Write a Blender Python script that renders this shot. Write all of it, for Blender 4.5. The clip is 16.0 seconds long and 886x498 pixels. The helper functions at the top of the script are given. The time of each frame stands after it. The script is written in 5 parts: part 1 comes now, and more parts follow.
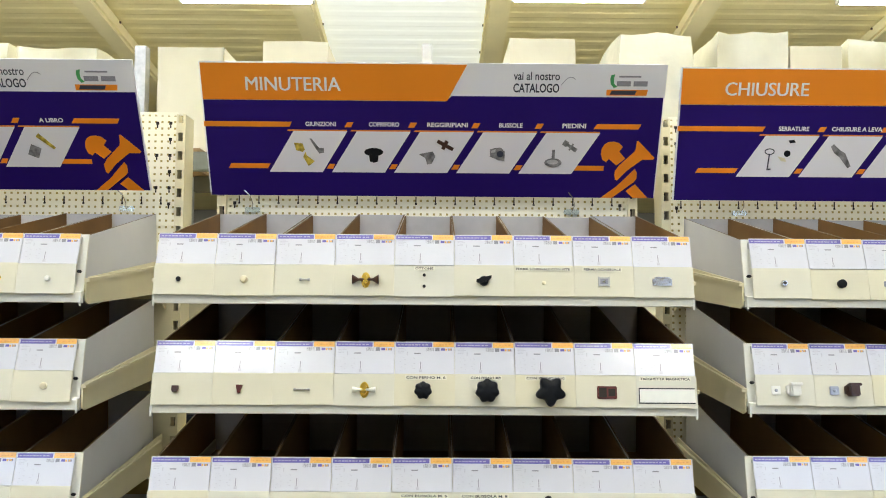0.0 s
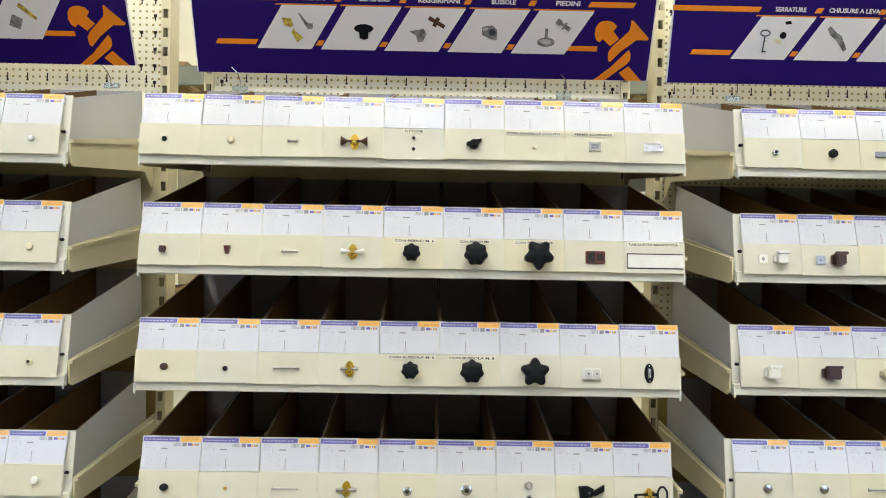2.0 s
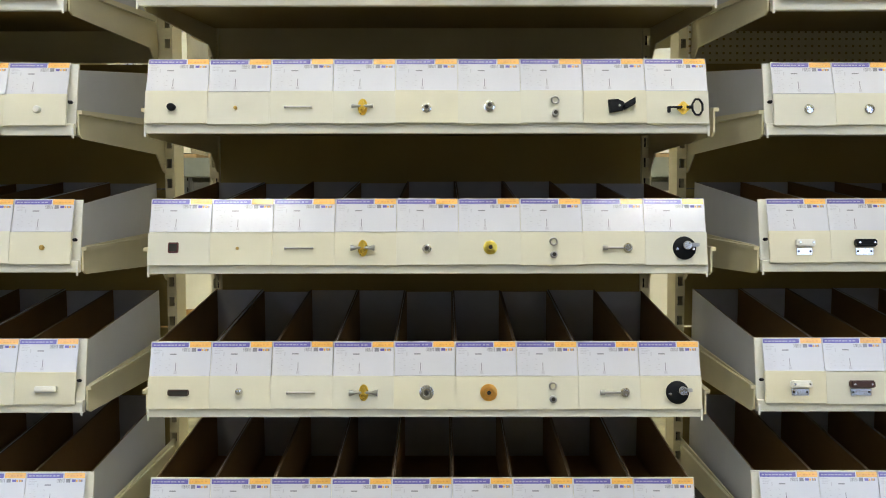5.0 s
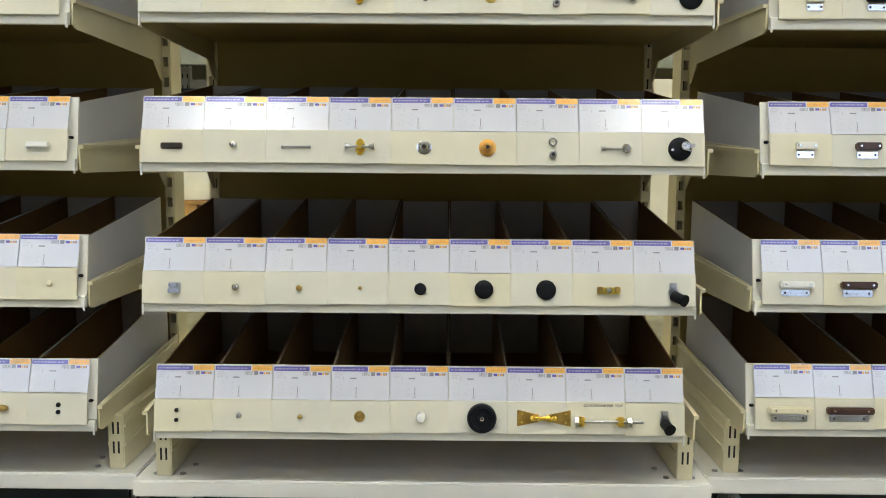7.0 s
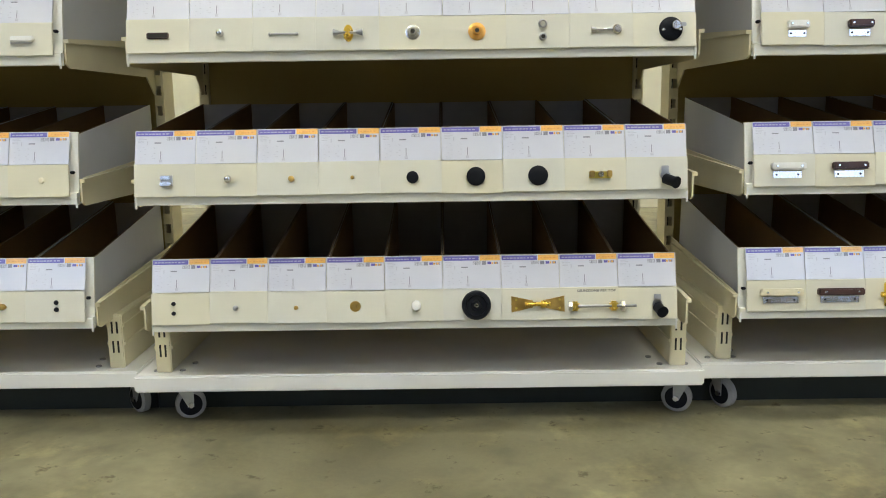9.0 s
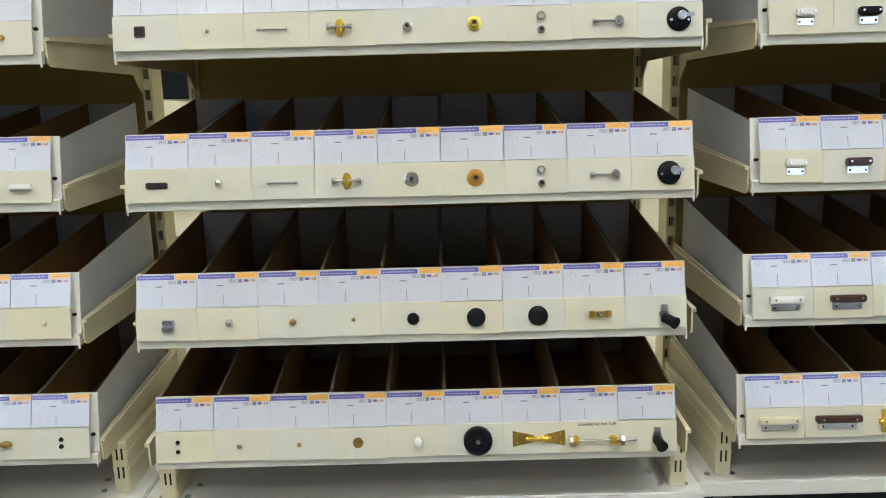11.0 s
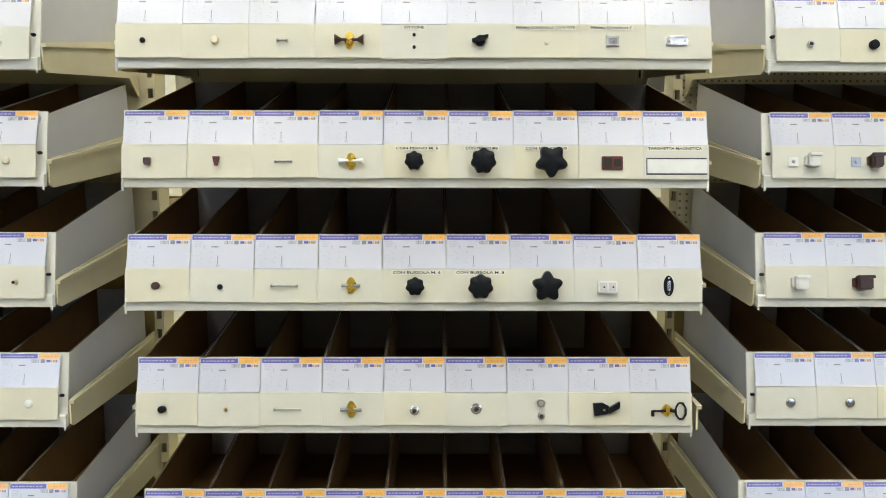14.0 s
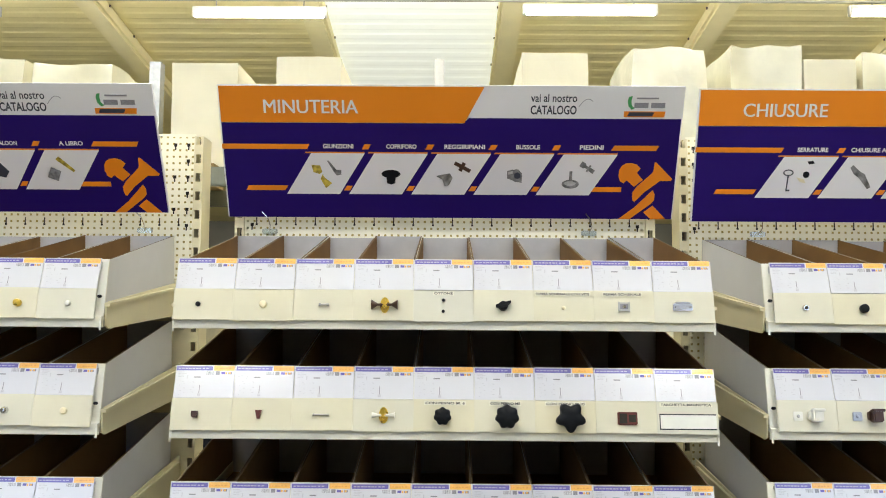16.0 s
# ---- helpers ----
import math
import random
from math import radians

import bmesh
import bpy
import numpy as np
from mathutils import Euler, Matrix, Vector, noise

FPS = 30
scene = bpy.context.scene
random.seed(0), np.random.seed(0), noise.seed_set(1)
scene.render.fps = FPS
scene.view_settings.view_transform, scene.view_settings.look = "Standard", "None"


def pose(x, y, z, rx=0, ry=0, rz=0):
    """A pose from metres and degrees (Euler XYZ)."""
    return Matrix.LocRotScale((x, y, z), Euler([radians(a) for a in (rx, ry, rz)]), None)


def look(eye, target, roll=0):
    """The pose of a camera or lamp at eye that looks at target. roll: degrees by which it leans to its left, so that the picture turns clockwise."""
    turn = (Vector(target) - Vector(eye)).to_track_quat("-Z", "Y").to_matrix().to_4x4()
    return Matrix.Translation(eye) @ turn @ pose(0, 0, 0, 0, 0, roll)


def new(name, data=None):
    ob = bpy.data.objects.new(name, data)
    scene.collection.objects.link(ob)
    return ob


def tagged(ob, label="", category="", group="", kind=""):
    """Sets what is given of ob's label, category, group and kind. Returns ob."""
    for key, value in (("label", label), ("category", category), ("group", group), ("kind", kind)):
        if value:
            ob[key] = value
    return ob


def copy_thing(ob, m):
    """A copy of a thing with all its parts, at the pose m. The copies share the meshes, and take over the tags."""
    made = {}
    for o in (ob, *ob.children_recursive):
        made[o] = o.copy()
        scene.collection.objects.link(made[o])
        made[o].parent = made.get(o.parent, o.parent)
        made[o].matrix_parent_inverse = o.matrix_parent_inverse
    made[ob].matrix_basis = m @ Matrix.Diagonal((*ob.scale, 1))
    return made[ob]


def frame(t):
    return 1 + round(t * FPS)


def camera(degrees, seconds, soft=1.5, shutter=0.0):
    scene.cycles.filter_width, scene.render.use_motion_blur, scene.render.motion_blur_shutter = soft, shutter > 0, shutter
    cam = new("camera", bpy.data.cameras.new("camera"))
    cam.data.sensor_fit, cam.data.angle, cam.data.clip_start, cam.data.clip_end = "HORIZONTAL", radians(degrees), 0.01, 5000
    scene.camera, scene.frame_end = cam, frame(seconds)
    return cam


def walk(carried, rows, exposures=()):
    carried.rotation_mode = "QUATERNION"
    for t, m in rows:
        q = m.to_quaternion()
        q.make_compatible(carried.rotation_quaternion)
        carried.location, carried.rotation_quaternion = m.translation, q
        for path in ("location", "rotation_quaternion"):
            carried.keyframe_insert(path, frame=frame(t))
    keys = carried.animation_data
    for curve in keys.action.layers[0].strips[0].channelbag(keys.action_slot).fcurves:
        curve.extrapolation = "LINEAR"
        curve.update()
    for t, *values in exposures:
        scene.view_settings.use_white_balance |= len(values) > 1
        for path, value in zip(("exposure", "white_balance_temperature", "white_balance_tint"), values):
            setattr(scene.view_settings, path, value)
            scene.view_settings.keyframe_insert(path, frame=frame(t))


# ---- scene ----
cam = camera(56.0, 16.0, soft=1.0)
PATH = [
    (0, (0.031, -1.41, 1.564), (0.04, 0.586, 1.691), 0.4),
    (0.5, (0.024, -1.4, 1.548), (0.025, 0.599, 1.628), 0.5),
    (1, (0.02, -1.404, 1.528), (0.05, 0.595, 1.587), 1.0),
    (1.5, (0.026, -1.406, 1.504), (0.041, 0.593, 1.525), 0.6),
    (2, (0.035, -1.397, 1.433), (0.068, 0.602, 1.421), 1.0),
    (2.5, (0.029, -1.39, 1.34), (0.039, 0.61, 1.32), 0.5),
    (3, (0.031, -1.392, 1.247), (0.047, 0.608, 1.236), 0.7),
    (3.2, (0.029, -1.39, 1.217), (0.034, 0.61, 1.193), 0.4),
    (3.5, (0.014, -1.37, 1.168), (0.031, 0.63, 1.134), 0.4),
    (3.7, (0.015, -1.356, 1.112), (0.033, 0.643, 1.056), 0.2),
    (5.8, (0.046, -1.335, 0.736), (0.041, 0.661, 0.599), 0.0),
    (6, (0.049, -1.335, 0.702), (0.048, 0.658, 0.536), -0.1),
    (6.3, (0.052, -1.323, 0.681), (0.059, 0.664, 0.454), 0.2),
    (6.5, (0.059, -1.335, 0.628), (0.054, 0.655, 0.428), -0.1),
    (7, (0.041, -1.335, 0.556), (0.032, 0.652, 0.326), 0.4),
    (7.5, (0.045, -1.342, 0.508), (0.047, 0.639, 0.239), 0.1),
    (8, (0.048, -1.351, 0.47), (0.044, 0.619, 0.127), -0.2),
    (8.2, (0.044, -1.354, 0.452), (0.05, 0.614, 0.096), -0.5),
    (10.5, (0.061, -1.325, 0.522), (0.035, 0.649, 0.201), -1.5),
    (11, (0.051, -1.31, 0.715), (0.05, 0.65, 0.318), -1.5),
    (11.5, (0.057, -1.305, 0.873), (0.018, 0.655, 0.475), -0.9),
    (12, (0.054, -1.293, 1.086), (0.046, 0.658, 0.645), -0.9),
    (12.5, (0.074, -1.278, 1.217), (0.086, 0.677, 0.793), -0.7),
    (13, (0.068, -1.274, 1.3), (0.076, 0.699, 0.972), -0.0),
    (13.5, (0.044, -1.287, 1.361), (0.055, 0.694, 1.087), 0.0),
    (14, (0.042, -1.306, 1.435), (0.055, 0.684, 1.198), 0.1),
    (14.5, (0.035, -1.331, 1.518), (0.05, 0.659, 1.324), 0.1),
    (15, (0.008, -1.359, 1.553), (-0.005, 0.64, 1.481), 0.3),
    (15.5, (0.016, -1.385, 1.579), (-0.01, 0.614, 1.643), 0.2),
    (16, (0.016, -1.41, 1.589), (0.0, 0.584, 1.74), 0.4),
]
walk(cam, [(t, look(eye, target, roll)) for t, eye, target, roll in PATH], exposures=[(0.0, 0.03, 6600, 10), (3.0, 0.0, 6680, 10), (8.0, 0.04, 6560, 10), (10.5, 0.0, 6400, 10), (12.0, 0.0, 6350, 10), (13.0, -0.04, 6480, 10), (15.0, 0.0, 6580, 10), (16.0, 0.05, 6680, 10)])

FLOOR = -0.114          # level of the concrete floor; the bays' own zero is just above their base plates


# ---- world and light ----
world = bpy.data.worlds.new("world")
world.use_nodes = True
scene.world = world
wbg = world.node_tree.nodes["Background"]
wbg.inputs[0].default_value, wbg.inputs[1].default_value = (0.85, 0.9, 1.0, 1), 0.05
TUBE_POWER = 202.0       # radiance of the fluorescent tubes
SKYLIGHT = 0.5          # radiance of the translucent roof strip
DAYLIGHT = 4.5          # radiance of the sky outside the tall windows behind the aisle


# ---- materials ----
def mat(name, color, rough=0.5, metal=0.0, spread=0.06, scale=30.0, bump=0.0, bump_scale=200.0, coat=0.0, rand=0.0, other=None, stain=0.0):
    m = bpy.data.materials.new(name)
    m.use_nodes = True
    nt = m.node_tree
    n, l = nt.nodes, nt.links
    b = n["Principled BSDF"]
    b.inputs["Roughness"].default_value, b.inputs["Metallic"].default_value = rough, metal
    b.inputs["Coat Weight"].default_value, b.inputs["Coat Roughness"].default_value = coat, 0.15
    tc = n.new("ShaderNodeTexCoord")
    no = n.new("ShaderNodeTexNoise")
    no.inputs["Scale"].default_value, no.inputs["Detail"].default_value = scale, 6.0
    l.new(tc.outputs["Object"], no.inputs["Vector"])
    ramp = n.new("ShaderNodeMapRange")
    ramp.inputs["To Min"].default_value, ramp.inputs["To Max"].default_value = 1 - spread, 1 + spread
    ramp.inputs["From Min"].default_value, ramp.inputs["From Max"].default_value = 0.3, 0.7
    l.new(no.outputs["Fac"], ramp.inputs["Value"])
    base = n.new("ShaderNodeMixRGB")
    base.inputs[1].default_value = (*color, 1)
    base.inputs[2].default_value = (*(other or color), 1)
    base.inputs[0].default_value = 0.0
    if rand:
        oi = n.new("ShaderNodeObjectInfo")
        l.new(oi.outputs["Random"], base.inputs[0])
    elif other:
        big = n.new("ShaderNodeTexNoise")
        big.inputs["Scale"].default_value, big.inputs["Detail"].default_value = scale * 0.13, 5.0
        l.new(tc.outputs["Object"], big.inputs["Vector"])
        cr = n.new("ShaderNodeMapRange")
        cr.inputs["From Min"].default_value, cr.inputs["From Max"].default_value = 0.38, 0.62
        l.new(big.outputs["Fac"], cr.inputs["Value"])
        l.new(cr.outputs["Result"], base.inputs[0])
    mul = n.new("ShaderNodeMixRGB")
    mul.blend_type = "MULTIPLY"
    mul.inputs[0].default_value = 1.0
    l.new(base.outputs[0], mul.inputs[1])
    l.new(ramp.outputs["Result"], mul.inputs[2])
    l.new(mul.outputs[0], b.inputs["Base Color"])
    rr = n.new("ShaderNodeMapRange")
    rr.inputs["To Min"].default_value, rr.inputs["To Max"].default_value = max(0.02, rough - 0.07), min(1, rough + 0.07)
    l.new(no.outputs["Fac"], rr.inputs["Value"])
    l.new(rr.outputs["Result"], b.inputs["Roughness"])
    if bump:
        bn = n.new("ShaderNodeTexNoise")
        bn.inputs["Scale"].default_value, bn.inputs["Detail"].default_value = bump_scale, 4.0
        l.new(tc.outputs["Object"], bn.inputs["Vector"])
        bp = n.new("ShaderNodeBump")
        bp.inputs["Strength"].default_value, bp.inputs["Distance"].default_value = bump, 0.002
        l.new(bn.outputs["Fac"], bp.inputs["Height"])
        l.new(bp.outputs["Normal"], b.inputs["Normal"])
    return m


def glow(name, color, strength):
    m = bpy.data.materials.new(name)
    m.use_nodes = True
    n, l = m.node_tree.nodes, m.node_tree.links
    e = n.new("ShaderNodeEmission")
    e.inputs[0].default_value, e.inputs[1].default_value = (*color, 1), strength
    l.new(e.outputs[0], n["Material Output"].inputs[0])
    return m


M_CREAM = mat("cream_enamel", (0.70, 0.64, 0.44), 0.38, 0, 0.05, 9, 0.05, 400)
# cream enamel taken down to olive: the shade behind the shelves is in its colour
M_CREAM_SHADE = mat("shaded_cream_enamel", (0.40, 0.31, 0.10), 0.55, 0, 0.06, 6)
M_SHELF = mat("grey_white_enamel", (0.74, 0.73, 0.66), 0.35, 0, 0.05, 8, 0.04, 400)
M_PANEL = mat("cream_laminate", (0.69, 0.65, 0.49), 0.42, 0, 0.03, 14, 0.03, 500, rand=1, other=(0.66, 0.65, 0.57))
M_CARD = mat("printed_card", (0.60, 0.61, 0.69), 0.35, 0, 0.02, 20, 0.0, coat=1.0)
M_INKBLUE = mat("violet_ink", (0.13, 0.11, 0.42), 0.35, 0, 0.1, 300, coat=1.0)
M_INKORANGE = mat("orange_ink", (0.86, 0.46, 0.10), 0.35, 0, 0.08, 300, coat=1.0)
M_INKGREY = mat("grey_ink", (0.24, 0.24, 0.29), 0.35, 0, 0.3, 900, coat=1.0)
M_INKPALE = mat("pale_ink", (0.50, 0.50, 0.58), 0.35, 0, 0.2, 900, coat=1.0)
M_INKLILAC = mat("pale_lilac_ink", (0.40, 0.38, 0.60), 0.35, 0, 0.1, 300, coat=1.0)
M_INKRUST = mat("rust_ink", (0.74, 0.36, 0.07), 0.35, 0, 0.1, 300, coat=1.0)
M_INKBLACK = mat("black_ink", (0.03, 0.03, 0.04), 0.5, 0, 0.1, 100)
M_CARTON = mat("white_cardboard", (0.60, 0.60, 0.61), 0.7, 0, 0.06, 6, 0.08, 90)
M_KRAFT = mat("brown_cardboard", (0.25, 0.134, 0.039), 0.8, 0, 0.14, 12, 0.1, 120, other=(0.17, 0.090, 0.027))
M_GREYBOARD = mat("grey_lined_cardboard", (0.44, 0.44, 0.46), 0.75, 0, 0.10, 12, 0.1, 120)
M_PLINTH = mat("black_green_kick_board", (0.014, 0.020, 0.017), 0.55, 0, 0.25, 14)
M_EDGE = mat("board_edge", (0.13, 0.085, 0.045), 0.85, 0, 0.2, 200)
M_PEG = mat("perforated_enamel", (0.84, 0.80, 0.64), 0.4, 0, 0.04, 7)
M_PURPLE = mat("purple_print", (0.016, 0.004, 0.125), 0.6, 0, 0.06, 4)
M_PURPLE.node_tree.nodes["Principled BSDF"].inputs["Specular IOR Level"].default_value = 0.15
M_ORANGE = mat("orange_print", (0.80, 0.24, 0.008), 0.45, 0, 0.04, 4)
M_BOARD = mat("sign_white", (0.76, 0.76, 0.80), 0.45, 0, 0.02, 4)
M_TEXT = mat("sign_lettering", (0.80, 0.80, 0.82), 0.5, 0, 0.02, 4)
M_TEXTDARK = mat("sign_dark_lettering", (0.03, 0.035, 0.06), 0.5, 0, 0.02, 4)
M_PGOLD = mat("printed_brass", (0.50, 0.38, 0.05), 0.5, 0, 0.55, 120)
M_PGREY = mat("printed_steel", (0.20, 0.20, 0.21), 0.5, 0, 0.6, 90)
M_PLIGHT = mat("printed_highlight", (0.46, 0.46, 0.47), 0.5, 0, 0.3, 90)
M_GREEN = mat("green_print", (0.05, 0.30, 0.10), 0.5)
M_BLACK = mat("black_plastic", (0.008, 0.009, 0.012), 0.45, 0, 0.1, 60, 0.1, 300)
M_BLACK.node_tree.nodes["Principled BSDF"].inputs["Specular IOR Level"].default_value = 0.12
M_DARK = mat("dark_brown_plastic", (0.055, 0.022, 0.014), 0.35, 0, 0.15, 60)
M_RED = mat("oxblood_plastic", (0.10, 0.014, 0.010), 0.35, 0, 0.15, 60)
M_WHITE = mat("white_plastic", (0.78, 0.78, 0.75), 0.35, 0, 0.03, 60)
M_BEIGE = mat("beige_plastic", (0.72, 0.66, 0.48), 0.4, 0, 0.03, 60)
M_CHROME = mat("chrome", (0.62, 0.62, 0.62), 0.2, 1.0, 0.08, 80)
M_STEEL = mat("zinc_steel", (0.42, 0.42, 0.42), 0.34, 1.0, 0.12, 90)
M_BRASS = mat("brass", (0.86, 0.60, 0.11), 0.28, 1.0, 0.1, 80)
M_BRONZE = mat("aged_brass", (0.50, 0.33, 0.10), 0.38, 1.0, 0.25, 60)
M_GOLD = mat("yellow_passivated_steel", (0.75, 0.60, 0.13), 0.3, 1.0, 0.15, 80)
M_COPPER = mat("orange_passivated_steel", (0.85, 0.45, 0.12), 0.3, 1.0, 0.15, 80)
M_HOLE = mat("dark_recess", (0.02, 0.017, 0.013), 0.8)
M_CONCRETE = mat("polished_concrete", (0.29, 0.268, 0.165), 0.42, 0, 0.36, 13, 0.08, 60, other=(0.185, 0.168, 0.102))
M_BASE = mat("white_base_enamel", (0.84, 0.83, 0.79), 0.35, 0, 0.06, 8, 0.04, 400)
M_RUBBER = mat("grey_rubber", (0.30, 0.30, 0.31), 0.6, 0, 0.1, 60)
M_ROOF = mat("cream_roof_sheet", (0.86, 0.76, 0.40), 0.6, 0, 0.05, 2, other=(0.82, 0.72, 0.37))
M_BEAM = mat("cream_concrete_beam", (0.86, 0.77, 0.45), 0.7, 0, 0.05, 3, 0.1, 40)
M_WALL = mat("painted_block_wall", (0.20, 0.19, 0.15), 0.8, 0, 0.06, 2, 0.1, 30, other=(0.16, 0.15, 0.12))
M_WRAP = mat("stretch_film", (0.76, 0.73, 0.55), 0.22, 0, 0.1, 5, 0.9, 14, coat=0.4)
M_PAPERBOX = mat("pale_carton", (0.78, 0.74, 0.58), 0.6, 0, 0.04, 4, 0.1, 60)
M_GALV = mat("galvanised_steel", (0.45, 0.46, 0.45), 0.4, 0.8, 0.15, 30)
M_RACK = mat("grey_green_rack_beam", (0.20, 0.21, 0.16), 0.45, 0, 0.08, 20)
M_WOOD = mat("pallet_wood", (0.40, 0.27, 0.13), 0.75, 0, 0.2, 25, 0.2, 80, other=(0.33, 0.22, 0.10))


def stained_floor(m):
    """Dark spills and pale worn patches over the concrete."""
    n, l = m.node_tree.nodes, m.node_tree.links
    b = n["Principled BSDF"]
    src = b.inputs["Base Color"].links[0].from_socket
    tc = n.new("ShaderNodeTexCoord")
    for scale, lo, hi, tint in ((3.2, 0.50, 0.64, (0.58, 0.57, 0.53, 1)), (26.0, 0.60, 0.68, (0.40, 0.36, 0.30, 1)), (7.0, 0.56, 0.70, (1.55, 1.5, 1.35, 1))):
        no = n.new("ShaderNodeTexNoise")
        no.inputs["Scale"].default_value, no.inputs["Detail"].default_value, no.inputs["Roughness"].default_value = scale, 8.0, 0.65
        l.new(tc.outputs["Object"], no.inputs["Vector"])
        ra = n.new("ShaderNodeMapRange")
        ra.inputs["From Min"].default_value, ra.inputs["From Max"].default_value = lo, hi
        l.new(no.outputs["Fac"], ra.inputs["Value"])
        mx = n.new("ShaderNodeMixRGB")
        mx.blend_type = "MULTIPLY"
        mx.inputs[2].default_value = tint
        l.new(ra.outputs["Result"], mx.inputs[0])
        l.new(src, mx.inputs[1])
        src = mx.outputs[0]
    l.new(src, b.inputs["Base Color"])


stained_floor(M_CONCRETE)
M_PIPE = mat("grey_pipe", (0.40, 0.39, 0.33), 0.5)
M_TUBE = glow("lit_tube", (0.98, 1.0, 0.99), TUBE_POWER)
M_SKY = mat("translucent_strip", (0.75, 0.78, 0.70), 0.5, 0, 0.05, 2)
M_SKY.node_tree.nodes["Principled BSDF"].inputs["Emission Color"].default_value = (0.95, 1.0, 0.92, 1)
M_SKY.node_tree.nodes["Principled BSDF"].inputs["Emission Strength"].default_value = SKYLIGHT
M_DAY = glow("daylight", (0.55, 0.70, 1.0), DAYLIGHT)
M_CLEAR = bpy.data.materials.new("clear_plastic")
M_CLEAR.use_nodes = True
M_CLEAR.node_tree.nodes["Principled BSDF"].inputs["Transmission Weight"].default_value = 0.9
M_CLEAR.node_tree.nodes["Principled BSDF"].inputs["Roughness"].default_value = 0.12
M_CLEAR.node_tree.nodes["Principled BSDF"].inputs["Base Color"].default_value = (0.85, 0.95, 1.0, 1)


# ---- mesh helpers (local frame of small things: x right, y up, z out of the surface) ----
def finish(bm, name, mats, smooth=False):
    me = bpy.data.meshes.new(name)
    bmesh.ops.recalc_face_normals(bm, faces=bm.faces)
    bm.to_mesh(me)
    bm.free()
    for m in (mats if isinstance(mats, (list, tuple)) else [mats]):
        me.materials.append(m)
    if smooth:
        for p in me.polygons:
            p.use_smooth = True
        me.set_sharp_from_angle(angle=radians(38))
    return me


def part(name, bm, material, parent, label="", smooth=True, m=None):
    ob = new(name, finish(bm, name, material, smooth))
    ob.parent = parent
    if m is not None:
        ob.matrix_basis = m
    if label:
        tagged(ob, label)
    return ob


def box(bm, x0, x1, y0, y1, z0, z1, bevel=0.0, mi=0):
    old = set(bm.faces)
    r = bmesh.ops.create_cube(bm, size=1)
    bmesh.ops.scale(bm, vec=(x1 - x0, y1 - y0, z1 - z0), verts=r["verts"])
    bmesh.ops.translate(bm, vec=((x0 + x1) / 2, (y0 + y1) / 2, (z0 + z1) / 2), verts=r["verts"])
    if bevel:
        edges = list({e for v in r["verts"] for e in v.link_edges})
        bmesh.ops.bevel(bm, geom=edges, offset=bevel, segments=2, affect="EDGES")
    for f in bm.faces:
        if f not in old:
            f.material_index = mi
    return bm


def prism(bm, pts, z0, z1, mi=0, bevel=0.0):
    """A flat outline in x, y made solid from z0 to z1."""
    a = [bm.verts.new((x, y, z0)) for x, y in pts]
    b = [bm.verts.new((x, y, z1)) for x, y in pts]
    fs = [bm.faces.new(list(reversed(a))), bm.faces.new(b)]
    n = len(pts)
    for i in range(n):
        fs.append(bm.faces.new((a[i], a[(i + 1) % n], b[(i + 1) % n], b[i])))
    for f in fs:
        f.material_index = mi
    if bevel:
        bmesh.ops.bevel(bm, geom=list(fs[1].edges), offset=bevel, segments=2, affect="EDGES")
    return bm


def side_prism(bm, pts, x0, x1, mi=0):
    """An outline in y, z made solid from x0 to x1."""
    a = [bm.verts.new((x0, y, z)) for y, z in pts]
    b = [bm.verts.new((x1, y, z)) for y, z in pts]
    fs = [bm.faces.new(list(reversed(a))), bm.faces.new(b)]
    n = len(pts)
    for i in range(n):
        fs.append(bm.faces.new((a[i], a[(i + 1) % n], b[(i + 1) % n], b[i])))
    for f in fs:
        f.material_index = mi
    return bm


def lathe(bm, prof, cx=0, cy=0, seg=24, sx=1.0, sy=1.0, mi=0):
    """Turned about the local z axis; prof: (radius, z) pairs, closed at both ends."""
    rings = []
    for r, z in prof:
        rings.append([bm.verts.new((cx + sx * r * math.cos(2 * math.pi * k / seg), cy + sy * r * math.sin(2 * math.pi * k / seg), z)) for k in range(seg)])
    for a, b in zip(rings, rings[1:]):
        for k in range(seg):
            f = bm.faces.new((a[k], a[(k + 1) % seg], b[(k + 1) % seg], b[k]))
            f.material_index = mi
    for ring in (rings[0], rings[-1]):
        f = bm.faces.new(ring)
        f.material_index = mi
    return bm


def rod(bm, a, b, r, seg=12, mi=0, r2=None):
    a, b = Vector(a), Vector(b)
    q = (b - a).to_track_quat("Z", "Y").to_matrix().to_4x4()
    old = set(bm.verts)
    bmesh.ops.create_cone(bm, cap_ends=True, segments=seg, radius1=r, radius2=r if r2 is None else r2, depth=(b - a).length, matrix=Matrix.Translation((a + b) / 2) @ q)
    for f in bm.faces:
        if any(v not in old for v in f.verts):
            f.material_index = mi
    return bm


def outline(n, fn):
    return [(fn(2 * math.pi * k / n) * math.cos(2 * math.pi * k / n), fn(2 * math.pi * k / n) * math.sin(2 * math.pi * k / n)) for k in range(n)]


def B():
    return bmesh.new()


